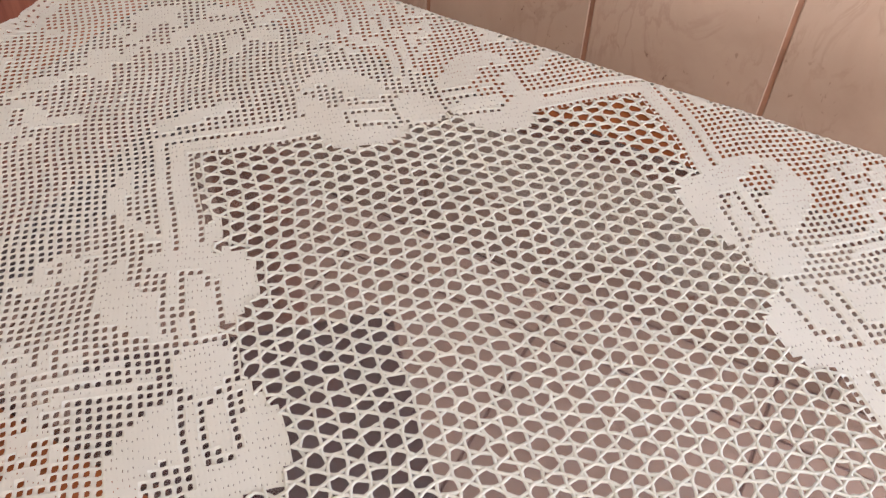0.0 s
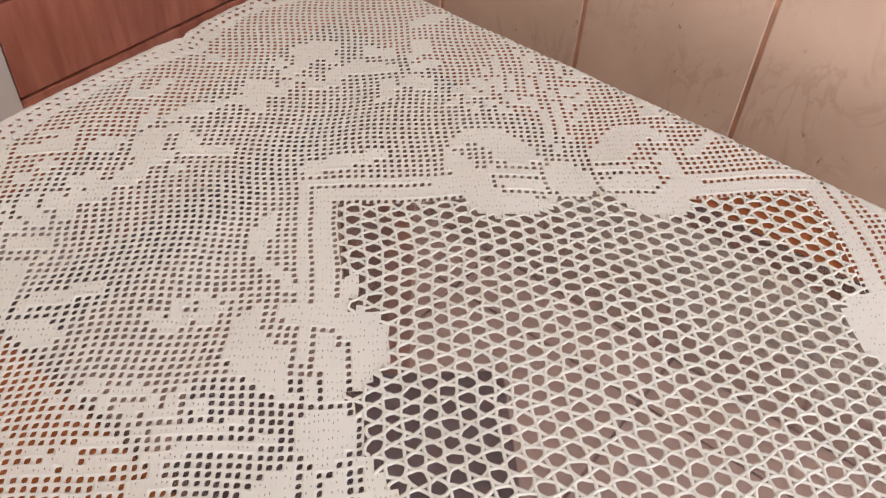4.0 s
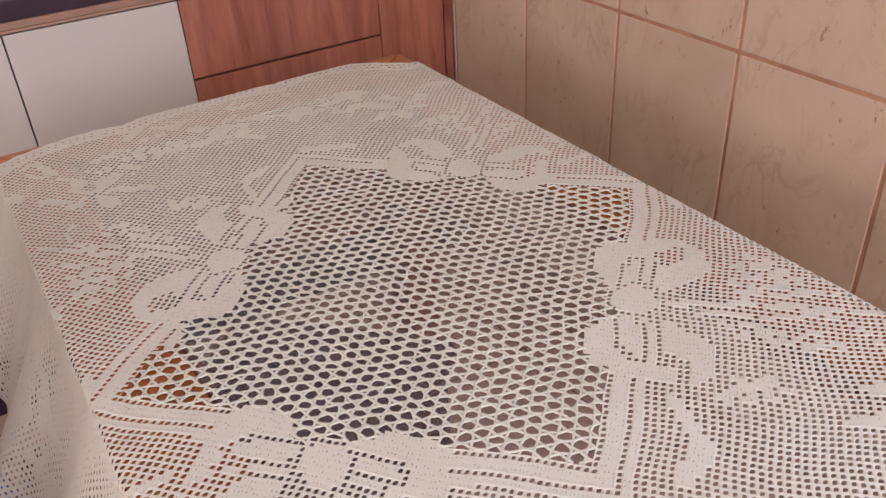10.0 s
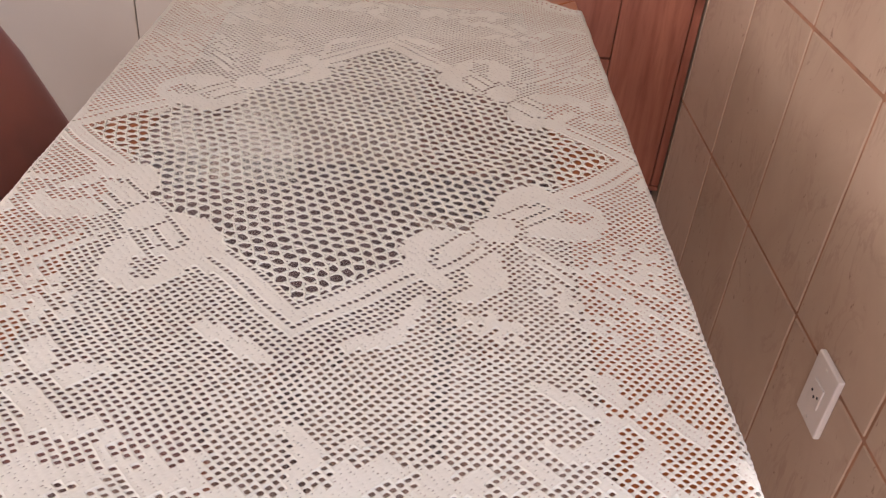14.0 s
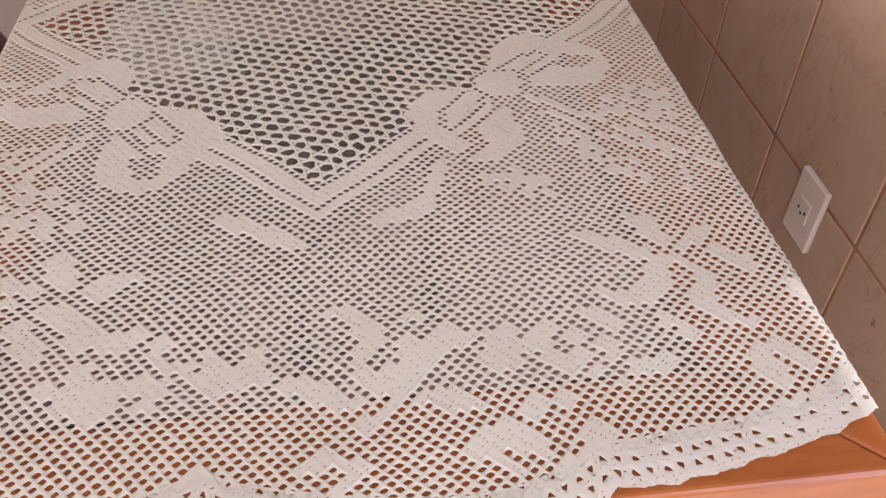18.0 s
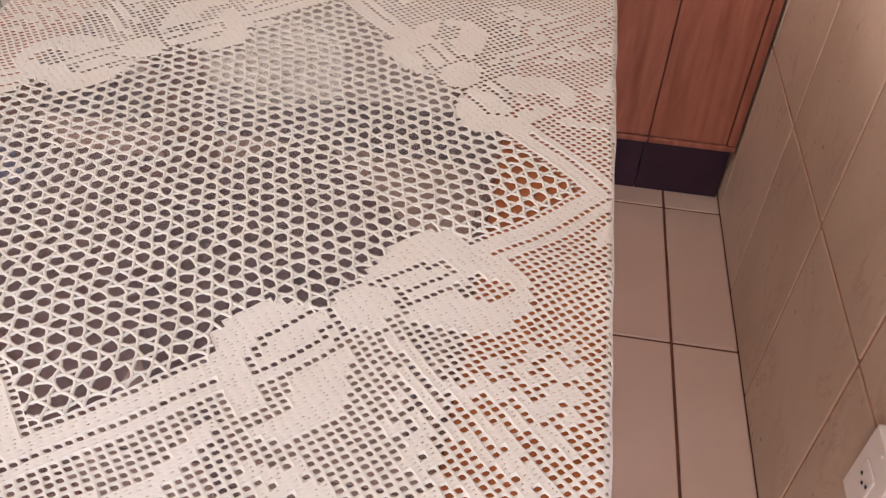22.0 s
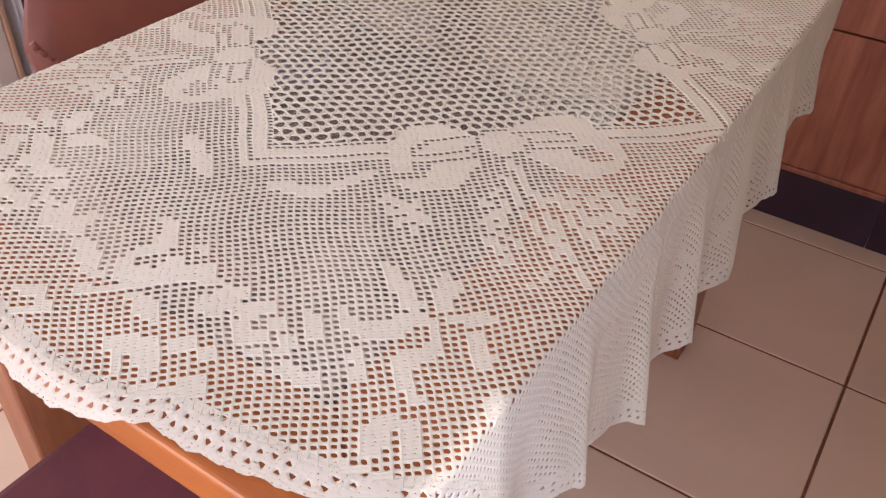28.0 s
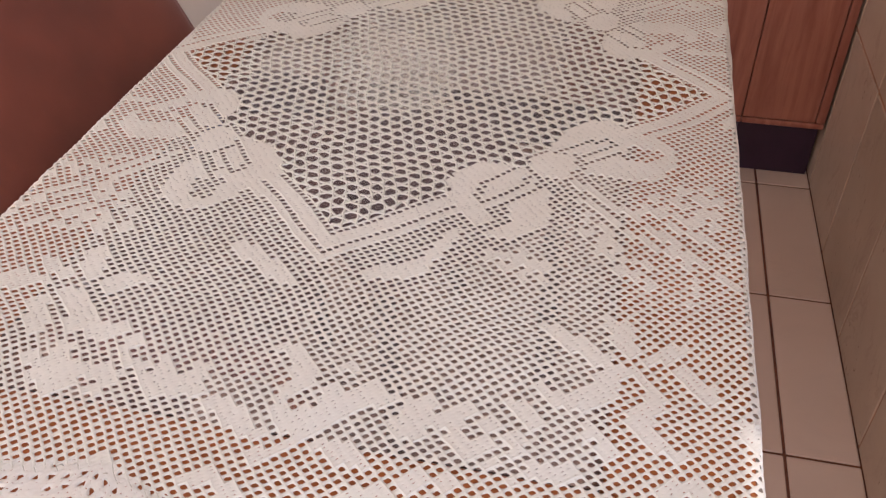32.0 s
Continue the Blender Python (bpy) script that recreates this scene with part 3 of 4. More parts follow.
patch((-21.8, -85.5), (-20.3, -86), (-20.3, -87.1), (-21.7, -86.9))
patch((-38, -73.7), (-36.3, -74), (-36, -76.1), (-37.7, -76.3))
patch((-43.1, -77.8), (-40.5, -78.7), (-38, -78.1), (-36.3, -77.8), (-36.4, -80.2), (-37.9, -80.9), (-40.3, -80.6), (-42.7, -79.2))
patch((-24.2, -91.3), (-22.3, -91.7), (-22.3, -93), (-20.4, -93.5), (-20.6, -94.7), (-23.2, -94.1))
patch((-11.7, -84.9), (-10.3, -85.5), (-11.4, -88.1), (-12.5, -87.5))
patch((-63.6, -52.6), (-61.9, -53), (-62.1, -54.7), (-63.5, -55.2), (-64.3, -54.1))
petal(-75.2, -13.0, -72.6, -20.4, 1.2)
petal(-10.4, -84.6, -10.9, -88.6, 1.3)

theta = np.arctan2(vi / HV, ui / HU)
BORDER = 4.5
cells[np.hypot(ui / HU, vi / HV) * 32.5 > edge_radius(theta) - BORDER + 0.4] = NONE


def hang(x, y, lift):
    """The place in the room of a point of the flat cloth: it lies on the table and falls over its edges in soft folds."""
    z = np.full(x.shape, TZ + 0.0016)
    px, py = x.copy(), y.copy()
    for edge, sign in ((TX1, 1), (TX0, -1)):
        s = np.maximum(sign * (x - edge), 0)
        pleat = 0.168 if sign > 0 else 0.235
        swing = 2 * np.pi * (y + 0.05 * sign) / pleat + 0.7 + 1.1 * np.sin(3.1 * y)
        fold = 0.5 + 0.5 * np.sin(swing)
        small = 0.5 + 0.5 * np.sin(2 * np.pi * y / 0.071 + 2.0 + np.sin(5.0 * y))
        lean = (0.0 if sign > 0 else 0.34) + (0.112 if sign > 0 else 0.2) * fold ** 1.15 + 0.03 * small
        out = 0.004 * (1 - np.exp(-s / 0.004)) + s * lean * (1 - np.exp(-s / 0.05))
        px = np.where(s > 0, edge + sign * out, px)
        z = z - np.where(s > 0, s * (0.99 - 0.35 * lean**2) - 0.003 * (1 - np.exp(-s / 0.003)), 0)
        py = py + np.where(s > 0, (0.06 if sign > 0 else 0.05) * s * np.cos(swing), 0)
        lift_x = np.where(s > 0.002, sign * lift, 0)
        px = px + lift_x
    for edge, sign in ((TY0, -1), (TY1, 1)):
        s = np.maximum(sign * (y - edge), 0)
        py = np.where(s > 0, edge + sign * 0.95 * s, py)
        z = z - 0.3 * s - 1.2 * s * s
    flat = (x < TX1) & (x > TX0)
    return np.stack([px, py, z + np.where(flat, lift, 0.3 * lift)], -1)


def place(u, v, lift):
    u, v = np.asarray(u, float), np.asarray(v, float)
    wave_u = u + 0.35 * np.sin(v / 7.0 + 0.5 * np.sin(u / 11.0)) + 0.2 * np.sin(v / 3.1 + u / 9.0)
    wave_v = v + 0.35 * np.sin(u / 6.3 + 1.0) + 0.2 * np.sin(u / 2.9 + v / 8.0)
    p, q = (wave_u / HU - wave_v / HV) / 2, (wave_u / HU + wave_v / HV) / 2
    ripple = 0.0007 * (1 + np.sin(u / 5.3 + 0.3 * v) * np.sin(v / 6.1))
    outer = np.clip((np.maximum(np.abs(u), np.abs(v)) - 36) / 12, 0, 1)
    return hang(CX + p * EB[0] + q * EA[0], CY + p * EB[1] + q * EA[1], np.asarray(lift, float) + ripple * outer)


def lace_mesh(name, verts, faces, uvs):
    """A mesh from arrays of places and of four-cornered faces; unused places are left out."""
    used, faces = np.unique(faces, return_inverse=True)
    faces = faces.reshape(-1, 4)
    me = bpy.data.meshes.new(name)
    me.vertices.add(len(used))
    me.vertices.foreach_set("co", verts[used].astype(np.float32).ravel())
    me.loops.add(faces.size)
    me.loops.foreach_set("vertex_index", faces.ravel().astype(np.int32))
    me.polygons.add(len(faces))
    me.polygons.foreach_set("loop_start", np.arange(0, faces.size, 4, dtype=np.int32))
    layer = me.uv_layers.new(name="UVMap")
    layer.data.foreach_set("uv", uvs[used][faces.ravel()].astype(np.float32).ravel())
    me.update(calc_edges=True)
    me.polygons.foreach_set("use_smooth", np.ones(len(faces), bool))
    return me


def lattice(state, node_u, node_v, ridge=0.0007, hole=0.585, fine=1, vee=0.0):
    """Rings of thread round the openings of a grid of cells; node_u and node_v are the corners of the cells."""
    nu, nv = state.shape
    hu, hv = (node_u[:-1] + node_u[1:]) / 2, (node_v[:-1] + node_v[1:]) / 2
    wu, wv = (node_u[:, :-1] + node_u[:, 1:]) / 2, (node_v[:, :-1] + node_v[:, 1:]) / 2
    mu = (hu[:, :-1] + hu[:, 1:]) / 2
    mv = (hv[:, :-1] + hv[:, 1:]) / 2
    n_nodes, n_h, n_w = node_u.size, hu.size, wu.size
    i, j = np.nonzero((state == OPEN) | (state == SOLID))
    solid = state[i, j] == SOLID
    node_id = lambda a, b: a * (nv + 1) + b
    h_id = lambda a, b: n_nodes + a * (nv + 1) + b
    w_id = lambda a, b: n_nodes + n_h + a * nv + b
    rim = np.stack([node_id(i, j), h_id(i, j), node_id(i + 1, j), w_id(i + 1, j), node_id(i + 1, j + 1), h_id(i, j + 1), node_id(i, j + 1), w_id(i, j)], 1)
    shape = np.array([(-0.9, -0.9), (0, -1.08), (0.9, -0.9), (1.08, 0), (0.9, 0.9), (0, 1.08), (-0.9, 0.9), (-1.08, 0)], float) * 0.5
    slant = 0.5 * (shape[:, 0] - shape[:, 1])
    shape = shape * 0.90 + np.stack([slant, -slant], 1) * np.where(fine > 1, 0.14, 0.30)
    size = np.where(solid[:, None], np.stack([rng.uniform(0.15, 0.28, len(i)), rng.uniform(0.05, 0.095, len(i))], 1), np.stack([rng.uniform(hole - 0.07, hole + 0.08, len(i)), rng.uniform(hole - 0.15, hole - 0.01, len(i))], 1))
    size[solid & (rng.random(len(i)) < 0.35)] *= 0.2
    hanging = CX + (mu[i, j] / HU - mv[i, j] / HV) / 2 * EB[0] + (mu[i, j] / HU + mv[i, j] / HV) / 2 * EA[0] > TX1 + 0.004
    size[hanging & ~solid] *= 0.62
    sagging = CX + (mu[i, j] / HU - mv[i, j] / HV) / 2 * EB[0] + (mu[i, j] / HU + mv[i, j] / HV) / 2 * EA[0] < TX0 - 0.004
    size[sagging & ~solid] *= 0.72
    off = np.where(solid[:, None], rng.uniform(-0.22, 0.22, (len(i), 2)) * (1, 0.4 / fine), rng.uniform(-0.05, 0.05, (len(i), 2)))
    inner_u = mu[i, j][:, None] + off[:, :1] + shape[:, 0] * size[:, :1] + rng.uniform(-0.03, 0.03, (len(i), 8))
    inner_v = mv[i, j][:, None] + off[:, 1:] + shape[:, 1] * size[:, 1:] + rng.uniform(-0.03, 0.03, (len(i), 8)) / fine
    point = np.where((i // 2 + j // 2) % 2, 1, -1)[:, None] * vee * ~solid[:, None]
    inner_u = inner_u + point * 2 * shape[:, 1] * shape[:, 0] * size[:, :1]
    inner_z = np.where(solid[:, None], 0.0004, -0.0004) + np.zeros((1, 8))
    first = n_nodes + n_h + n_w
    inner = first + np.arange(len(i))[:, None] * 8 + np.arange(8)
    u = np.concatenate([node_u.ravel(), hu.ravel(), wu.ravel(), inner_u.ravel()])
    v = np.concatenate([node_v.ravel(), hv.ravel(), wv.ravel(), inner_v.ravel()])
    z = np.concatenate([np.full(n_nodes, ridge * 1.15), np.full(n_h + n_w, ridge), inner_z.ravel()])
    nxt = [1, 2, 3, 4, 5, 6, 7, 0]
    faces = np.stack([rim, rim[:, nxt], inner[:, nxt], inner], -1).reshape(-1, 4)
    return u, v, z, faces


cloth = thing("tablecloth", (CX, CY, TZ), "cream crocheted lace tablecloth with bows and flowers, draped over table", "tablecloth")


def on_cloth(name, verts, faces, uvs, mat, label):
    ob = part(name, lace_mesh(name, verts - np.array([CX, CY, TZ]), faces, uvs), mat, cloth, label)
    ob["kind"] = "stuff"
    return ob


node_u, node_v = np.meshgrid(np.arange(-N, N + 1, dtype=float), np.arange(-N, N + 1, dtype=float), indexing="ij")
node_u = node_u + rng.uniform(-0.09, 0.09, node_u.shape)
node_v = node_v + rng.uniform(-0.09, 0.09, node_v.shape)
u, v, z, faces = lattice(np.where(cells == OPEN, OPEN, NONE), node_u, node_v)
on_cloth("filet_ground", place(u, v, z), faces, np.stack([u, v], 1), CREAM, "open square mesh of cream cotton")

# the closely worked motifs: two stitches to each cell
half_u, half_v = (np.empty((2 * N + 1, 4 * N + 1)) for _ in range(2))
for half, whole in ((half_u, node_u), (half_v, node_v)):
    half[:, ::2] = whole
    half[:, 1::2] = (whole[:, :-1] + whole[:, 1:]) / 2


def motif(name, where, label):
    state = np.repeat(np.where((cells == SOLID) & where, SOLID, NONE), 2, axis=1)
    u, v, z, faces = lattice(state, half_u, half_v, fine=2)
    used, faces = np.unique(faces, return_inverse=True)
    u, v, z = u[used], v[used], z[used]
    ob = on_cloth(name, place(u, v, z), faces.reshape(-1, 4), np.stack([u, v], 1), CREAM, label)
    del ob["kind"]


taken = np.zeros(cells.shape, bool)
for u, v in turns(ui, vi):
    bow = (np.abs(u - 0.8) < 18) & (v < -26.5) & (v > -46.5) & ~taken
    taken |= bow
    motif("bow_motif", bow, "closely worked bow with a round knot")
for u, v in turns(ui, vi):
    band = (rim_ > 0) & (rim_ < 5) & (u <= 0) & (v < 0) & ~taken
    taken |= band
    motif("frame_corner", band, "double band round the open net")
for u, v in turns(ui, vi):
    for name, cu, cv, reach, label in (
            ("large_blossom", -17.0, -71.5, 11.5, "closely worked six-petalled blossom"),
            ("small_blossom", -62.8, -24.0, 13.0, "closely worked six-petalled blossom"),
            ("leaf_motif", -47.0, -58.0, 12.5, "closely worked leaves"),
            ("hooked_leaf", -26.5, -43.5, 9.0, "curved leaf beside the frame"),
            ("hooked_leaf", -42.0, -33.0, 7.0, "curved leaf beside the frame"),
            ("fern_spray", 2.0, -57.0, 15.0, "branching fern with small leaves")):
        piece = (np.hypot(u - cu, v - cv) < reach) & ~taken
        taken |= piece
        motif(name, piece, label)
motif("sprig_work", ~taken, "small closely worked sprigs and curls")
cloth.children[-1]["kind"] = "stuff"

# scalloped border, worked round the edge
ROUND, ROWS = 780, 7
state = np.full((ROUND, ROWS), SOLID)
for row_no, share in ((2, 0.9), (4, 0.82), (6, 0.35)):
    state[(row_no // 2) % 2::2, row_no] = np.where(rng.random(ROUND // 2) < share, OPEN, SOLID)
depth = np.array([0.0, 0.5, 1.05, 2.05, 2.5, 3.45, 4.1, 4.9])
u, v, z, faces = lattice(state, np.arange(ROUND + 1.0)[:, None] + np.zeros((1, ROWS + 1)), np.zeros((ROUND + 1, 1)) + np.arange(ROWS + 1.0), 0.0005, 0.95, vee=0.8)
row = np.clip(v, 0, ROWS)
a2 = u * 2 * np.pi / ROUND
r2 = edge_radius(a2) - np.interp(row, np.arange(ROWS + 1.0), depth)
r2 = r2 + np.where(row < 0.4, 0.22 * np.sin(a2 * ROUND / 5.3) * np.sin(a2 * 37), 0) + rng.uniform(-0.07, 0.07, len(r2))
z = z + rng.uniform(-0.0002, 0.0003, len(z)) - 0.0006 * np.clip((row - 4.5) / 2.5, 0, 1)
on_cloth("scalloped_border", place(r2 * np.cos(a2) * HU / 32.5, r2 * np.sin(a2) * HV / 32.5, z + 0.0002), faces, np.stack([u, v], 1), EDGING, "thick white crocheted scalloped edging")


def tubes(a, b, za, zb, r, sides=5):
    """Threads between pairs of places on the cloth."""
    pa, pb = place(a[:, 0], a[:, 1], za), place(b[:, 0], b[:, 1], zb)
    way = pb - pa
    way /= np.linalg.norm(way, axis=1)[:, None] + 1e-9
    side = np.cross(way, (0, 0, 1.0))
    side /= np.linalg.norm(side, axis=1)[:, None] + 1e-9
    up = np.cross(side, way)
    out = []
    for end in (pa - way * r * 0.5, pb + way * r * 0.5):
        for k in range(sides):
            c, s = math.cos(2 * math.pi * k / sides), math.sin(2 * math.pi * k / sides)
            out.append(end + r * (c * side + 0.75 * s * up))
    verts = np.stack(out, 1)
    base = np.arange(len(a))[:, None] * 2 * sides
    faces = np.stack([np.stack([base[:, 0] + k, base[:, 0] + (k + 1) % sides, base[:, 0] + sides + (k + 1) % sides, base[:, 0] + sides + k], 1) for k in range(sides)], 1)
    uv = np.repeat(np.stack([a[:, 0], a[:, 1]], 1), 2 * sides, axis=0)
    return verts.reshape(-1, 3), faces.reshape(-1, 4), uv


# the knotted net in the middle: six threads round each opening
STEP_U, STEP_V = 2.0, 2.0
starts, ends = [], []
jitter = {}


def knot(x, y):
    key = (round(x * 2), round(y * 2))
    if key not in jitter:
        jitter[key] = rng.uniform(-0.22, 0.22, 2)
    return (x + jitter[key][0], y + jitter[key][1])


for jj in range(-21, 22):
    for ii in range(-21, 22):
        hu_, hv_ = STEP_U * ii + (jj % 2) * STEP_U / 2, STEP_V * jj
        a_, b_ = int(math.floor(hu_ + N)), int(math.floor(hv_ + N))
        near = cells[a_ - 1:a_ + 1, b_ - 1:b_ + 1]
        if not (near == NET).any():
            continue
        pts = [knot(hu_ + du, hv_ + dv) for du, dv in ((1, 0), (0.5, 1), (-0.5, 1), (-1, 0), (-0.5, -1), (0.5, -1))]
        for k in range(6):
            (ax, ay), (bx, by) = pts[k], pts[(k + 1) % 6]
            mx, my = (ax + bx) / 2 - hu_, (ay + by) / 2 - hv_
            bow = 1 + 0.03 / math.hypot(mx, my)
            bend = (hu_ + mx * bow + rng.uniform(-0.07, 0.07), hv_ + my * bow + rng.uniform(-0.07, 0.07))
            starts += [pts[k], bend]
            ends += [bend, pts[(k + 1) % 6]]
starts, ends = np.array(starts), np.array(ends)
middle = np.floor((starts + ends) / 2 + N).astype(int)
kept = cells[middle[:, 0], middle[:, 1]] == NET
starts, ends = starts[kept], ends[kept]
heights = rng.uniform(0.0004, 0.0014, (2, len(starts)))
verts, faces, uv = tubes(starts, ends, heights[0], heights[1], 0.00142)
on_cloth("knotted_net", verts, faces, uv, CREAM, "open hexagonal net of cream cotton cord")

# ---- kitchen units along the north wall ----
FRONT = 1.37


def unit(name, x0, x1, label, category):
    return thing(name, ((x0 + x1) / 2, FRONT, 0), label, category), x0, x1


def in_unit(u, name, bm, mat, label=""):
    ob, x0, x1 = u
    bmesh.ops.translate(bm, vec=(-(x0 + x1) / 2, -FRONT, 0), verts=bm.verts)
    return part(name, bm, mat, ob, label)


drawers = unit("drawer_cabinet", 0.098, 0.547, "cherry wood laminate kitchen cabinet with drawers above a dark plinth", "cabinet")
in_unit(drawers, "body", box(0.099, 0.546, FRONT + 0.019, NORTH - 0.01, 0.172, 0.838), BLACK_GASKET)
for z0, z1 in ((0.176, 0.5145), (0.5195, 0.6665), (0.6715, 0.836)):
    in_unit(drawers, "drawer_front", box(0.0985, 0.5455, FRONT, FRONT + 0.018, z0, z1, 0.0015), CABINET, "knotty cherry laminate front")
in_unit(drawers, "bottom_rail", box(0.099, 0.546, FRONT - 0.004, FRONT + 0.018, 0.160, 0.174, 0.002), CABINET)
in_unit(drawers, "plinth", box(0.099, 0.546, 1.41, 1.43, 0.0, 0.160), PLINTH, "dark plum plinth")

corner = unit("corner_cabinet", 0.547, 0.741, "narrow cherry wood laminate corner cabinet beside the tiled wall", "cabinet")
in_unit(corner, "body", box(0.548, 0.741, FRONT + 0.019, NORTH - 0.01, 0.172, 0.838), BLACK_GASKET)
in_unit(corner, "door", box(0.548, 0.7185, FRONT, FRONT + 0.018, 0.176, 0.836, 0.0015), CABINET, "knotty cherry laminate door")
in_unit(corner, "filler_strip", box(0.721, 0.741, FRONT - 0.003, FRONT + 0.018, 0.176, 0.836, 0.0015), CABINET)
in_unit(corner, "bottom_rail", box(0.548, 0.741, FRONT - 0.004, FRONT + 0.018, 0.160, 0.174, 0.002), CABINET)
in_unit(corner, "plinth", box(0.548, 0.741, 1.41, 1.43, 0.0, 0.160), PLINTH, "dark plum plinth")

for x0, x1 in ((-0.229, 0.096), (-0.596, -0.233), (-0.963, -0.600), (-1.330, -0.967)):
    w = unit("white_cabinet", x0, x1, "plain white laminate kitchen cabinet above a dark plinth", "cabinet")
    w[0]["group"] = "white kitchen cabinets"
    in_unit(w, "body", box(x0 + 0.001, x1 - 0.001, FRONT + 0.019, NORTH - 0.01, 0.165, 0.838), GAP_GREY)
    in_unit(w, "door", box(x0 - 0.0006, x1 + 0.0006, FRONT, FRONT + 0.018, 0.168, 0.836, 0.0012), WHITE, "plain white door")
    in_unit(w, "plinth", box(x0 + 0.001, x1 - 0.001, 1.41, 1.43, 0.0, 0.163), PLINTH, "dark plum plinth")

top_ = thing("worktop", (-0.29, 1.66, 0.839), "dark plum worktop with a thin brown front trim along the cabinets", "worktop")
part("slab", box(-1.04, 1.03, -0.285, 0.30, 0.0, 0.058, 0.004, 2), WORKTOP, top_)
part("front_trim", box(-1.04, 1.03, -0.293, -0.286, 0.006, 0.020, 0.0015), BROWN_TRIM, top_, "thin brown trim strip")
part("front_trim", box(-1.04, 1.03, -0.291, -0.286, 0.0, 0.0055, 0.001), TRIM, top_, "thin salmon trim strip")

# ---- socket on the tiled wall ----
socket = thing("wall_socket", (EAST, 0.360, 0.391), "ivory plastic wall socket with three round holes", "socket")
plate = part("plate", box(-0.011, -0.0005, -0.039, 0.039, -0.060, 0.060, 0.003, 3), PLATE, socket)
outlet = part("outlet", box(-0.0135, -0.0105, -0.018, 0.018, -0.020, 0.020, 0.002, 2), PLATE, socket)
for dy, dz in ((0.010, 0.0), (-0.010, 0.0), (0.0, -0.006)):
    part("pin_hole", rod(-0.0142, dy, dz, -0.0125, dy, dz, 0.0026), SLOT, outlet, "dark pin hole")
for dz in (0.048, -0.048):
    part("screw", rod(-0.0122, 0, dz, -0.0102, 0, dz, 0.003, 10), PLATE, plate)

# ---- chair with a brown cover, drawn up to the table's west side ----
chair = thing("covered_chair", (-0.46, 0.409, 0), "wide chair in a brown suede cover, pushed up to the table", "chair")


def slab(y0, y1, z0, z1, thick, lean, arch, bulge, cols=24, rows=16, taper=0.0, skew=0.0):
    """An upright upholstered slab that leans back and has rounded edges."""
    bm = bmesh.new()
    rings = []
    for face in (1, -1):
        grid = []
        for r in range(rows + 1):
            line = []
            for c in range(cols + 1):
                a, b = 2 * c / cols - 1, r / rows
                height = z0 + b * (z1 - z0)
                w = 1 - max(0.0, min(height, 0.96) - 0.70) * taper
                edge = (1 - abs(a) ** 6) * (1 - abs(2 * b - 1) ** 8)
                y = (y0 + y1) / 2 + a * w * (y1 - y0) / 2 + skew * max(0.0, height - 0.70)
                z = z0 + b * (z1 - z0) * (1 - arch * a * a)
                x = -lean * b * (z1 - z0) + face * (thick / 2) * (0.25 + 0.75 * max(edge, 0) ** 0.5)
                x += face * bulge * (1 - a * a) * math.sin(math.pi * b)
                x += 0.003 * noise.noise((y * 6, z * 6, face))
                line.append(bm.verts.new((x, y, z)))
            grid.append(line)
        rings.append(grid)
    front, back = rings
    for r in range(rows):
        for c in range(cols):
            bm.faces.new((front[r][c], front[r][c + 1], front[r + 1][c + 1], front[r + 1][c]))
            bm.faces.new((back[r][c], back[r + 1][c], back[r + 1][c + 1], back[r][c + 1]))
    for c in range(cols):
        bm.faces.new((front[0][c], back[0][c], back[0][c + 1], front[0][c + 1]))
        bm.faces.new((front[rows][c], front[rows][c + 1], back[rows][c + 1], back[rows][c]))
    for r in range(rows):
        bm.faces.new((front[r][0], front[r + 1][0], back[r + 1][0], back[r][0]))
        bm.faces.new((front[r][cols], back[r][cols], back[r + 1][cols], front[r + 1][cols]))
    return bm


part("backrest", slab(-0.308, 0.336, 0.415, 0.98, 0.05, 0.42, 0.05, 0.006, taper=1.35, skew=0.2), SUEDE, chair, "brown suede cover", True)
part("skirt", slab(-0.298, 0.322, 0.06, 0.43, 0.05, 0.0, 0.0, 0.004, 24, 8), SUEDE, chair, "brown suede skirt of the cover", True)
part("seat", box(0.03, 0.30, -0.30, 0.30, 0.395, 0.47, 0.03, 4), SUEDE, chair, "brown suede seat", True)
for ly in (-0.270, 0.245):
    part("leg", box(-0.03, 0.01, ly, ly + 0.04, 0, 0.41, 0.003), HONEY_Z_SHADED, chair, "square wooden leg")
    part("leg", box(0.28, 0.32, ly, ly + 0.04, 0, 0.41, 0.003), HONEY_Z_SHADED, chair, "square wooden leg")

fold = bmesh.new()
crease = [(-0.099, -0.307, 0.700), (-0.096, -0.303, 0.690), (-0.092, -0.296, 0.679), (-0.088, -0.287, 0.669), (-0.085, -0.277, 0.661)]
for k, (a, b) in enumerate(zip(crease, crease[1:])):
    rod(*a, *b, 0.0055 - 0.0010 * k, 10, fold)
part("gathered_fold", fold, SUEDE, chair, "gathered fold of the cover", True)

# ---- strip of blue cloth across the covered chair ----
strip = thing("cloth_strip", (-0.470, 0.345, 0.566), "royal blue cloth strip with pale blue zigzag ends on chair", "cloth")
strip.rotation_euler = (radians(-17), radians(-22.8), 0)


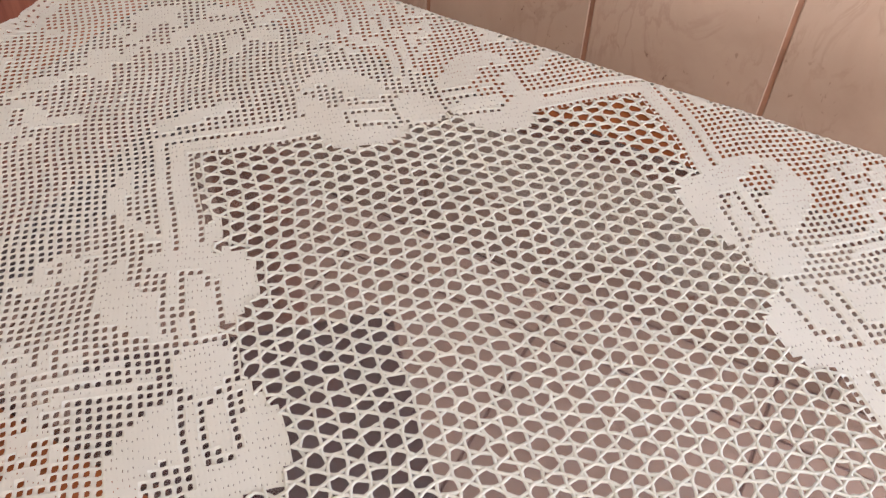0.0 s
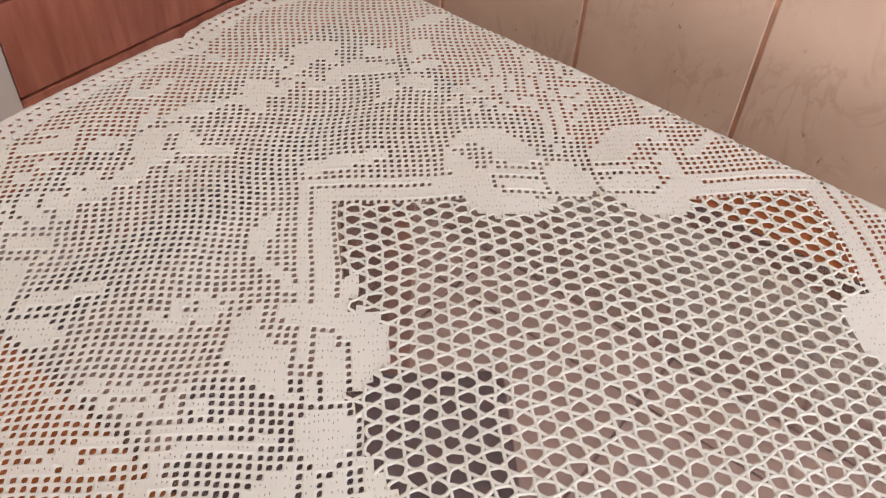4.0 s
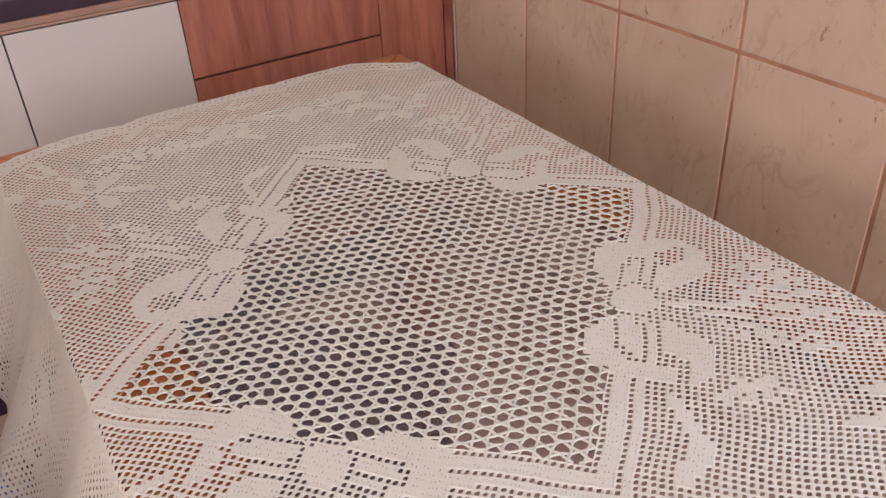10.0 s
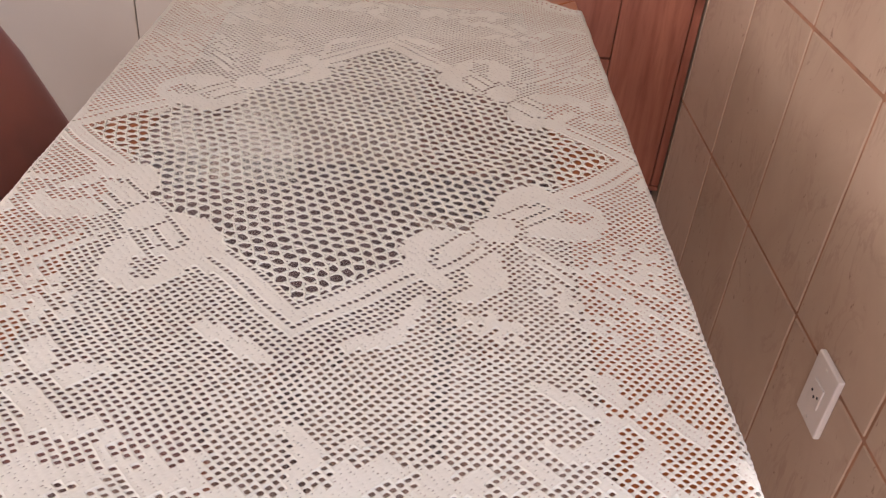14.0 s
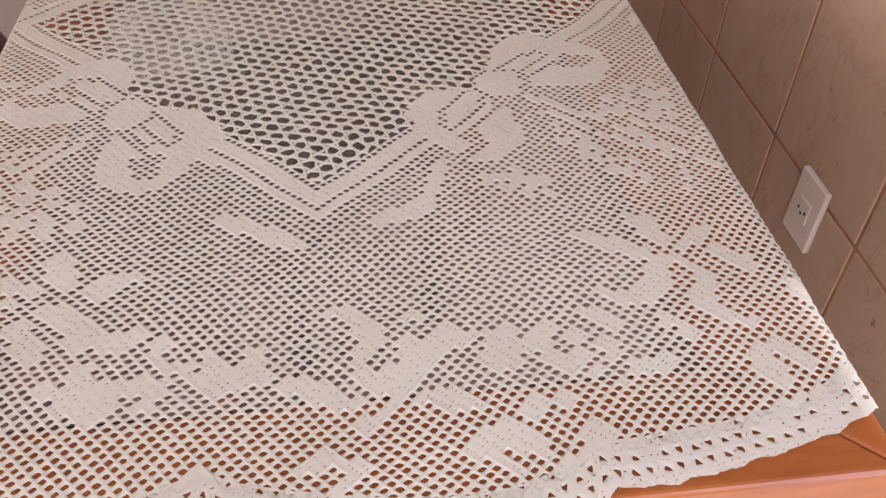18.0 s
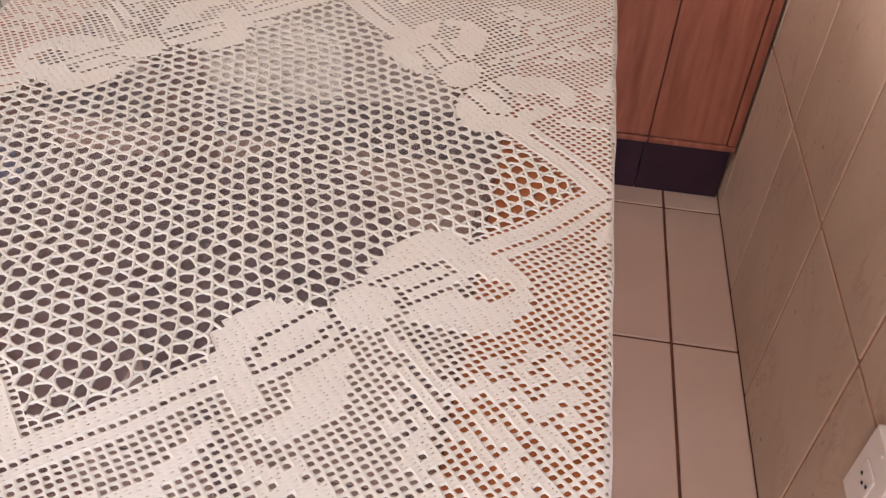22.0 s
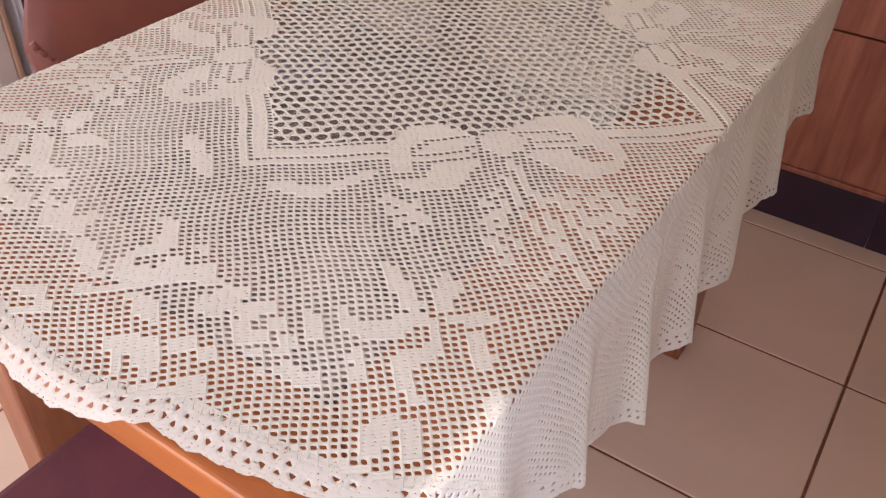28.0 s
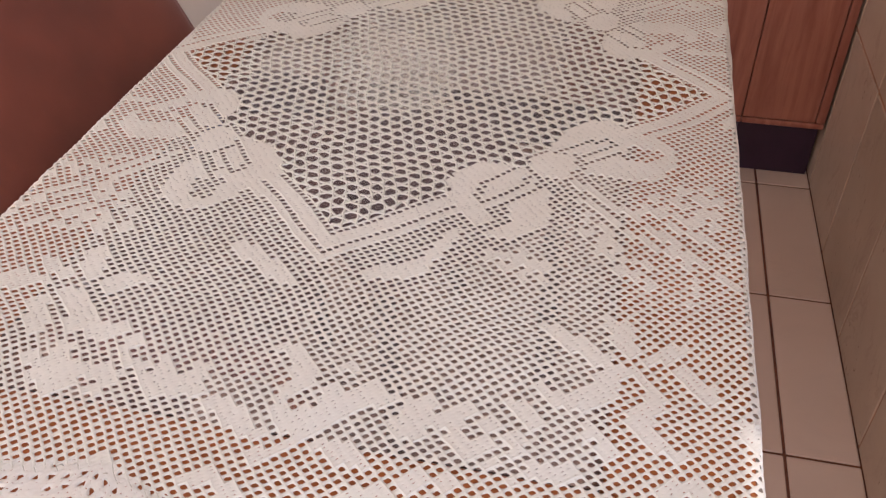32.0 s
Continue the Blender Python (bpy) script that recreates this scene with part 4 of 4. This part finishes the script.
def zigzag_strip(y0, y1, w, x, teeth0, teeth1):
    """A thin strip of cloth, with a pinked edge at either end where teeth are asked for."""
    bm = bmesh.new()
    n = 8
    left = [(y0 + (0.007 if k % 2 and teeth0 else 0), -w / 2 + w * k / n) for k in range(n + 1)]
    right = [(y1 + (0.007 if k % 2 and teeth1 else 0), -w / 2 + w * k / n) for k in range(n + 1)]
    cols = 10
    grid = [[[bm.verts.new((x + dx + 0.0025 * math.sin(9 * f + 0.6 * k), a[0] + (b[0] - a[0]) * f, a[1])) for f in [c / cols for c in range(cols + 1)]] for k, (a, b) in enumerate(zip(left, right))] for dx in (0, 0.002)]
    for side, g in enumerate(grid):
        for k in range(n):
            for c in range(cols):
                q = (g[k][c], g[k][c + 1], g[k + 1][c + 1], g[k + 1][c])
                bm.faces.new(q if side else q[::-1])
    a, b = grid
    for k in range(n):
        bm.faces.new((a[k][0], a[k + 1][0], b[k + 1][0], b[k][0]))
        bm.faces.new((a[k][cols], b[k][cols], b[k + 1][cols], a[k + 1][cols]))
    for c in range(cols):
        bm.faces.new((a[0][c], b[0][c], b[0][c + 1], a[0][c + 1]))
        bm.faces.new((a[n][c], a[n][c + 1], b[n][c + 1], b[n][c]))
    return bm


part("middle", zigzag_strip(-0.125, 0.035, 0.045, 0.0, True, True), BLUE, strip, "royal blue cloth")
part("end", zigzag_strip(0.030, 0.28, 0.045, -0.004, True, False), PALE_BLUE, strip, "pale blue cloth")
part("end", zigzag_strip(-0.165, -0.115, 0.045, -0.004, False, True), PALE_BLUE, strip, "pale blue cloth")

# ---- stools with dark seats under the table ----
stool = thing("stool", (0.025, -0.31, 0), "stool with a dark brown leatherette seat, pushed under the table", "stool", "stools under the table")
part("seat", box(-0.165, 0.165, -0.22, 0.20, 0.412, 0.460, 0.014, 3), LEATHER, stool, "dark brown leatherette seat")
for lx in (-0.155, 0.118):
    for ly in (-0.205, 0.15):
        part("leg", box(lx, lx + 0.037, ly, ly + 0.037, 0, 0.411, 0.003), BLACK_GASKET, stool, "square dark leg")
other = thing("stool", (-0.06, 0.555, 0), "dark brown leatherette stool turned askew under the table", "stool", "stools under the table")
other.rotation_euler = (0, 0, radians(43))
part("seat", box(-0.19, 0.19, -0.19, 0.19, 0.412, 0.460, 0.014, 3), LEATHER, other, "dark brown leatherette seat")
for lx in (-0.175, 0.147):
    for ly in (-0.175, 0.147):
        part("leg", box(lx, lx + 0.028, ly, ly + 0.028, 0, 0.411, 0.003), BLACK_GASKET, other, "square dark leg")

# ---- white oven unit, door frame and white cabinet across the room ----
cooker = thing("oven_unit", (-1.66, 0.853, 0), "white built-in oven unit with a dark glass door", "oven")
part("body", box(-0.30, 0.275, -0.30, 0.30, 0.165, 0.88, 0.006, 2), ENAMEL, cooker)
oven_door = part("oven_door", box(0.277, 0.298, -0.298, 0.298, 0.168, 0.70, 0.004, 2), ENAMEL, cooker, "white oven door")
part("oven_glass", box(0.299, 0.303, -0.293, 0.24, 0.325, 0.64, 0.003), DARK_GLASS, oven_door, "dark oven glass")
part("plinth", box(-0.28, 0.245, -0.30, 0.30, 0.0, 0.163), PLINTH, cooker, "dark plum plinth")

casing = tagged(part("trim_door_casing", box(-1.40, -1.345, 0.496, 0.509, 0, 2.1, 0.003), TRIM), "salmon painted door casing beside the oven", "trim", kind="structure")
jamb = tagged(part("trim_door_jamb", box(-1.44, -1.355, 0.446, 0.4955, 0, 2.1, 0.002), JAMB), "grey painted door jamb", "trim", kind="structure")
low = thing("white_cabinet", (-1.65, 0.124, 0), "plain white low cabinet beside a grey door jamb", "cabinet")
part("body", box(-0.27, 0.27, -0.30, 0.312, 0.05, 0.86, 0.004), WHITE, low)
part("door", box(0.272, 0.290, -0.299, 0.313, 0.055, 0.858, 0.003), WHITE, low, "plain white door")
part("plinth", box(-0.25, 0.24, -0.29, 0.30, 0.0, 0.049), PLINTH, low)

# ---- tiles of floor and wall, one by one ----


def tile_mesh(w, h, thick, name):
    return mesh_of(name, box(-w / 2, w / 2, -h / 2, h / 2, -thick, 0, 0.0016))


def lay(base, name, x0, x1, y0, y1, made, mat, where):
    w, h = round(x1 - x0, 4), round(y1 - y0, 4)
    if (w, h) not in made:
        made[(w, h)] = tile_mesh(w, h, 0.006, name)
        made[(w, h)].materials.append(mat)
    ob = new(name, made[(w, h)])
    ob.parent = base
    ob.matrix_basis = where((x0 + x1) / 2, (y0 + y1) / 2)
    return ob


PITCH, JOINT = 0.4345, 0.006
shared = {}
for ix in range(-10, 2):
    for iy in range(-7, 5):
        x0, x1 = 0.6175 + PITCH * (ix - 1), 0.6175 + PITCH * ix
        y0, y1 = 0.4765 + PITCH * (iy - 1), 0.4765 + PITCH * iy
        if y0 < DOOR_Y0 - 0.4 or y0 > DOOR_Y1:
            x1 = min(x1, EAST + JOINT / 2)
        x0, y0, y1 = max(x0, WEST), max(y0, SOUTH), min(y1, NORTH)
        if x1 - x0 > 0.03 and y1 - y0 > 0.03:
            lay(floor, "floor_tile", x0 + JOINT / 2, x1 - JOINT / 2, y0 + JOINT / 2, y1 - JOINT / 2, shared, FLOOR_TILE,
                lambda x, y: Matrix.Translation((x, y, 0.0)))

WIDE, GAP = 0.2815, 0.0072
rows_z = [0.0, 0.422, 0.816, 1.210, 1.604, 1.998, 2.392, TOP]
shared = {}
for iy in range(-10, 6):
    for z0, z1 in zip(rows_z, rows_z[1:]):
        y0, y1 = 0.5175 + WIDE * iy, 0.5175 + WIDE * (iy + 1)
        y0, y1 = max(y0, SOUTH), min(y1, NORTH)
        if y0 < DOOR_Y1 and y1 > DOOR_Y0 and z0 < DOOR_TOP:
            if y1 > DOOR_Y1 + 0.02:
                y0 = DOOR_Y1
            elif y0 < DOOR_Y0 - 0.02:
                y1 = DOOR_Y0
            elif z1 > DOOR_TOP + 0.05:
                z0 = DOOR_TOP
            else:
                continue
        if y1 - y0 > 0.03:
            lay(wall_east, "wall_tile", z0 + GAP / 2, z1 - GAP / 2, y0 + GAP / 2, y1 - GAP / 2, shared, WALL_TILE,
                lambda z, y: Matrix.Translation((EAST, y, z)) @ Matrix.Rotation(radians(-90), 4, "Y"))
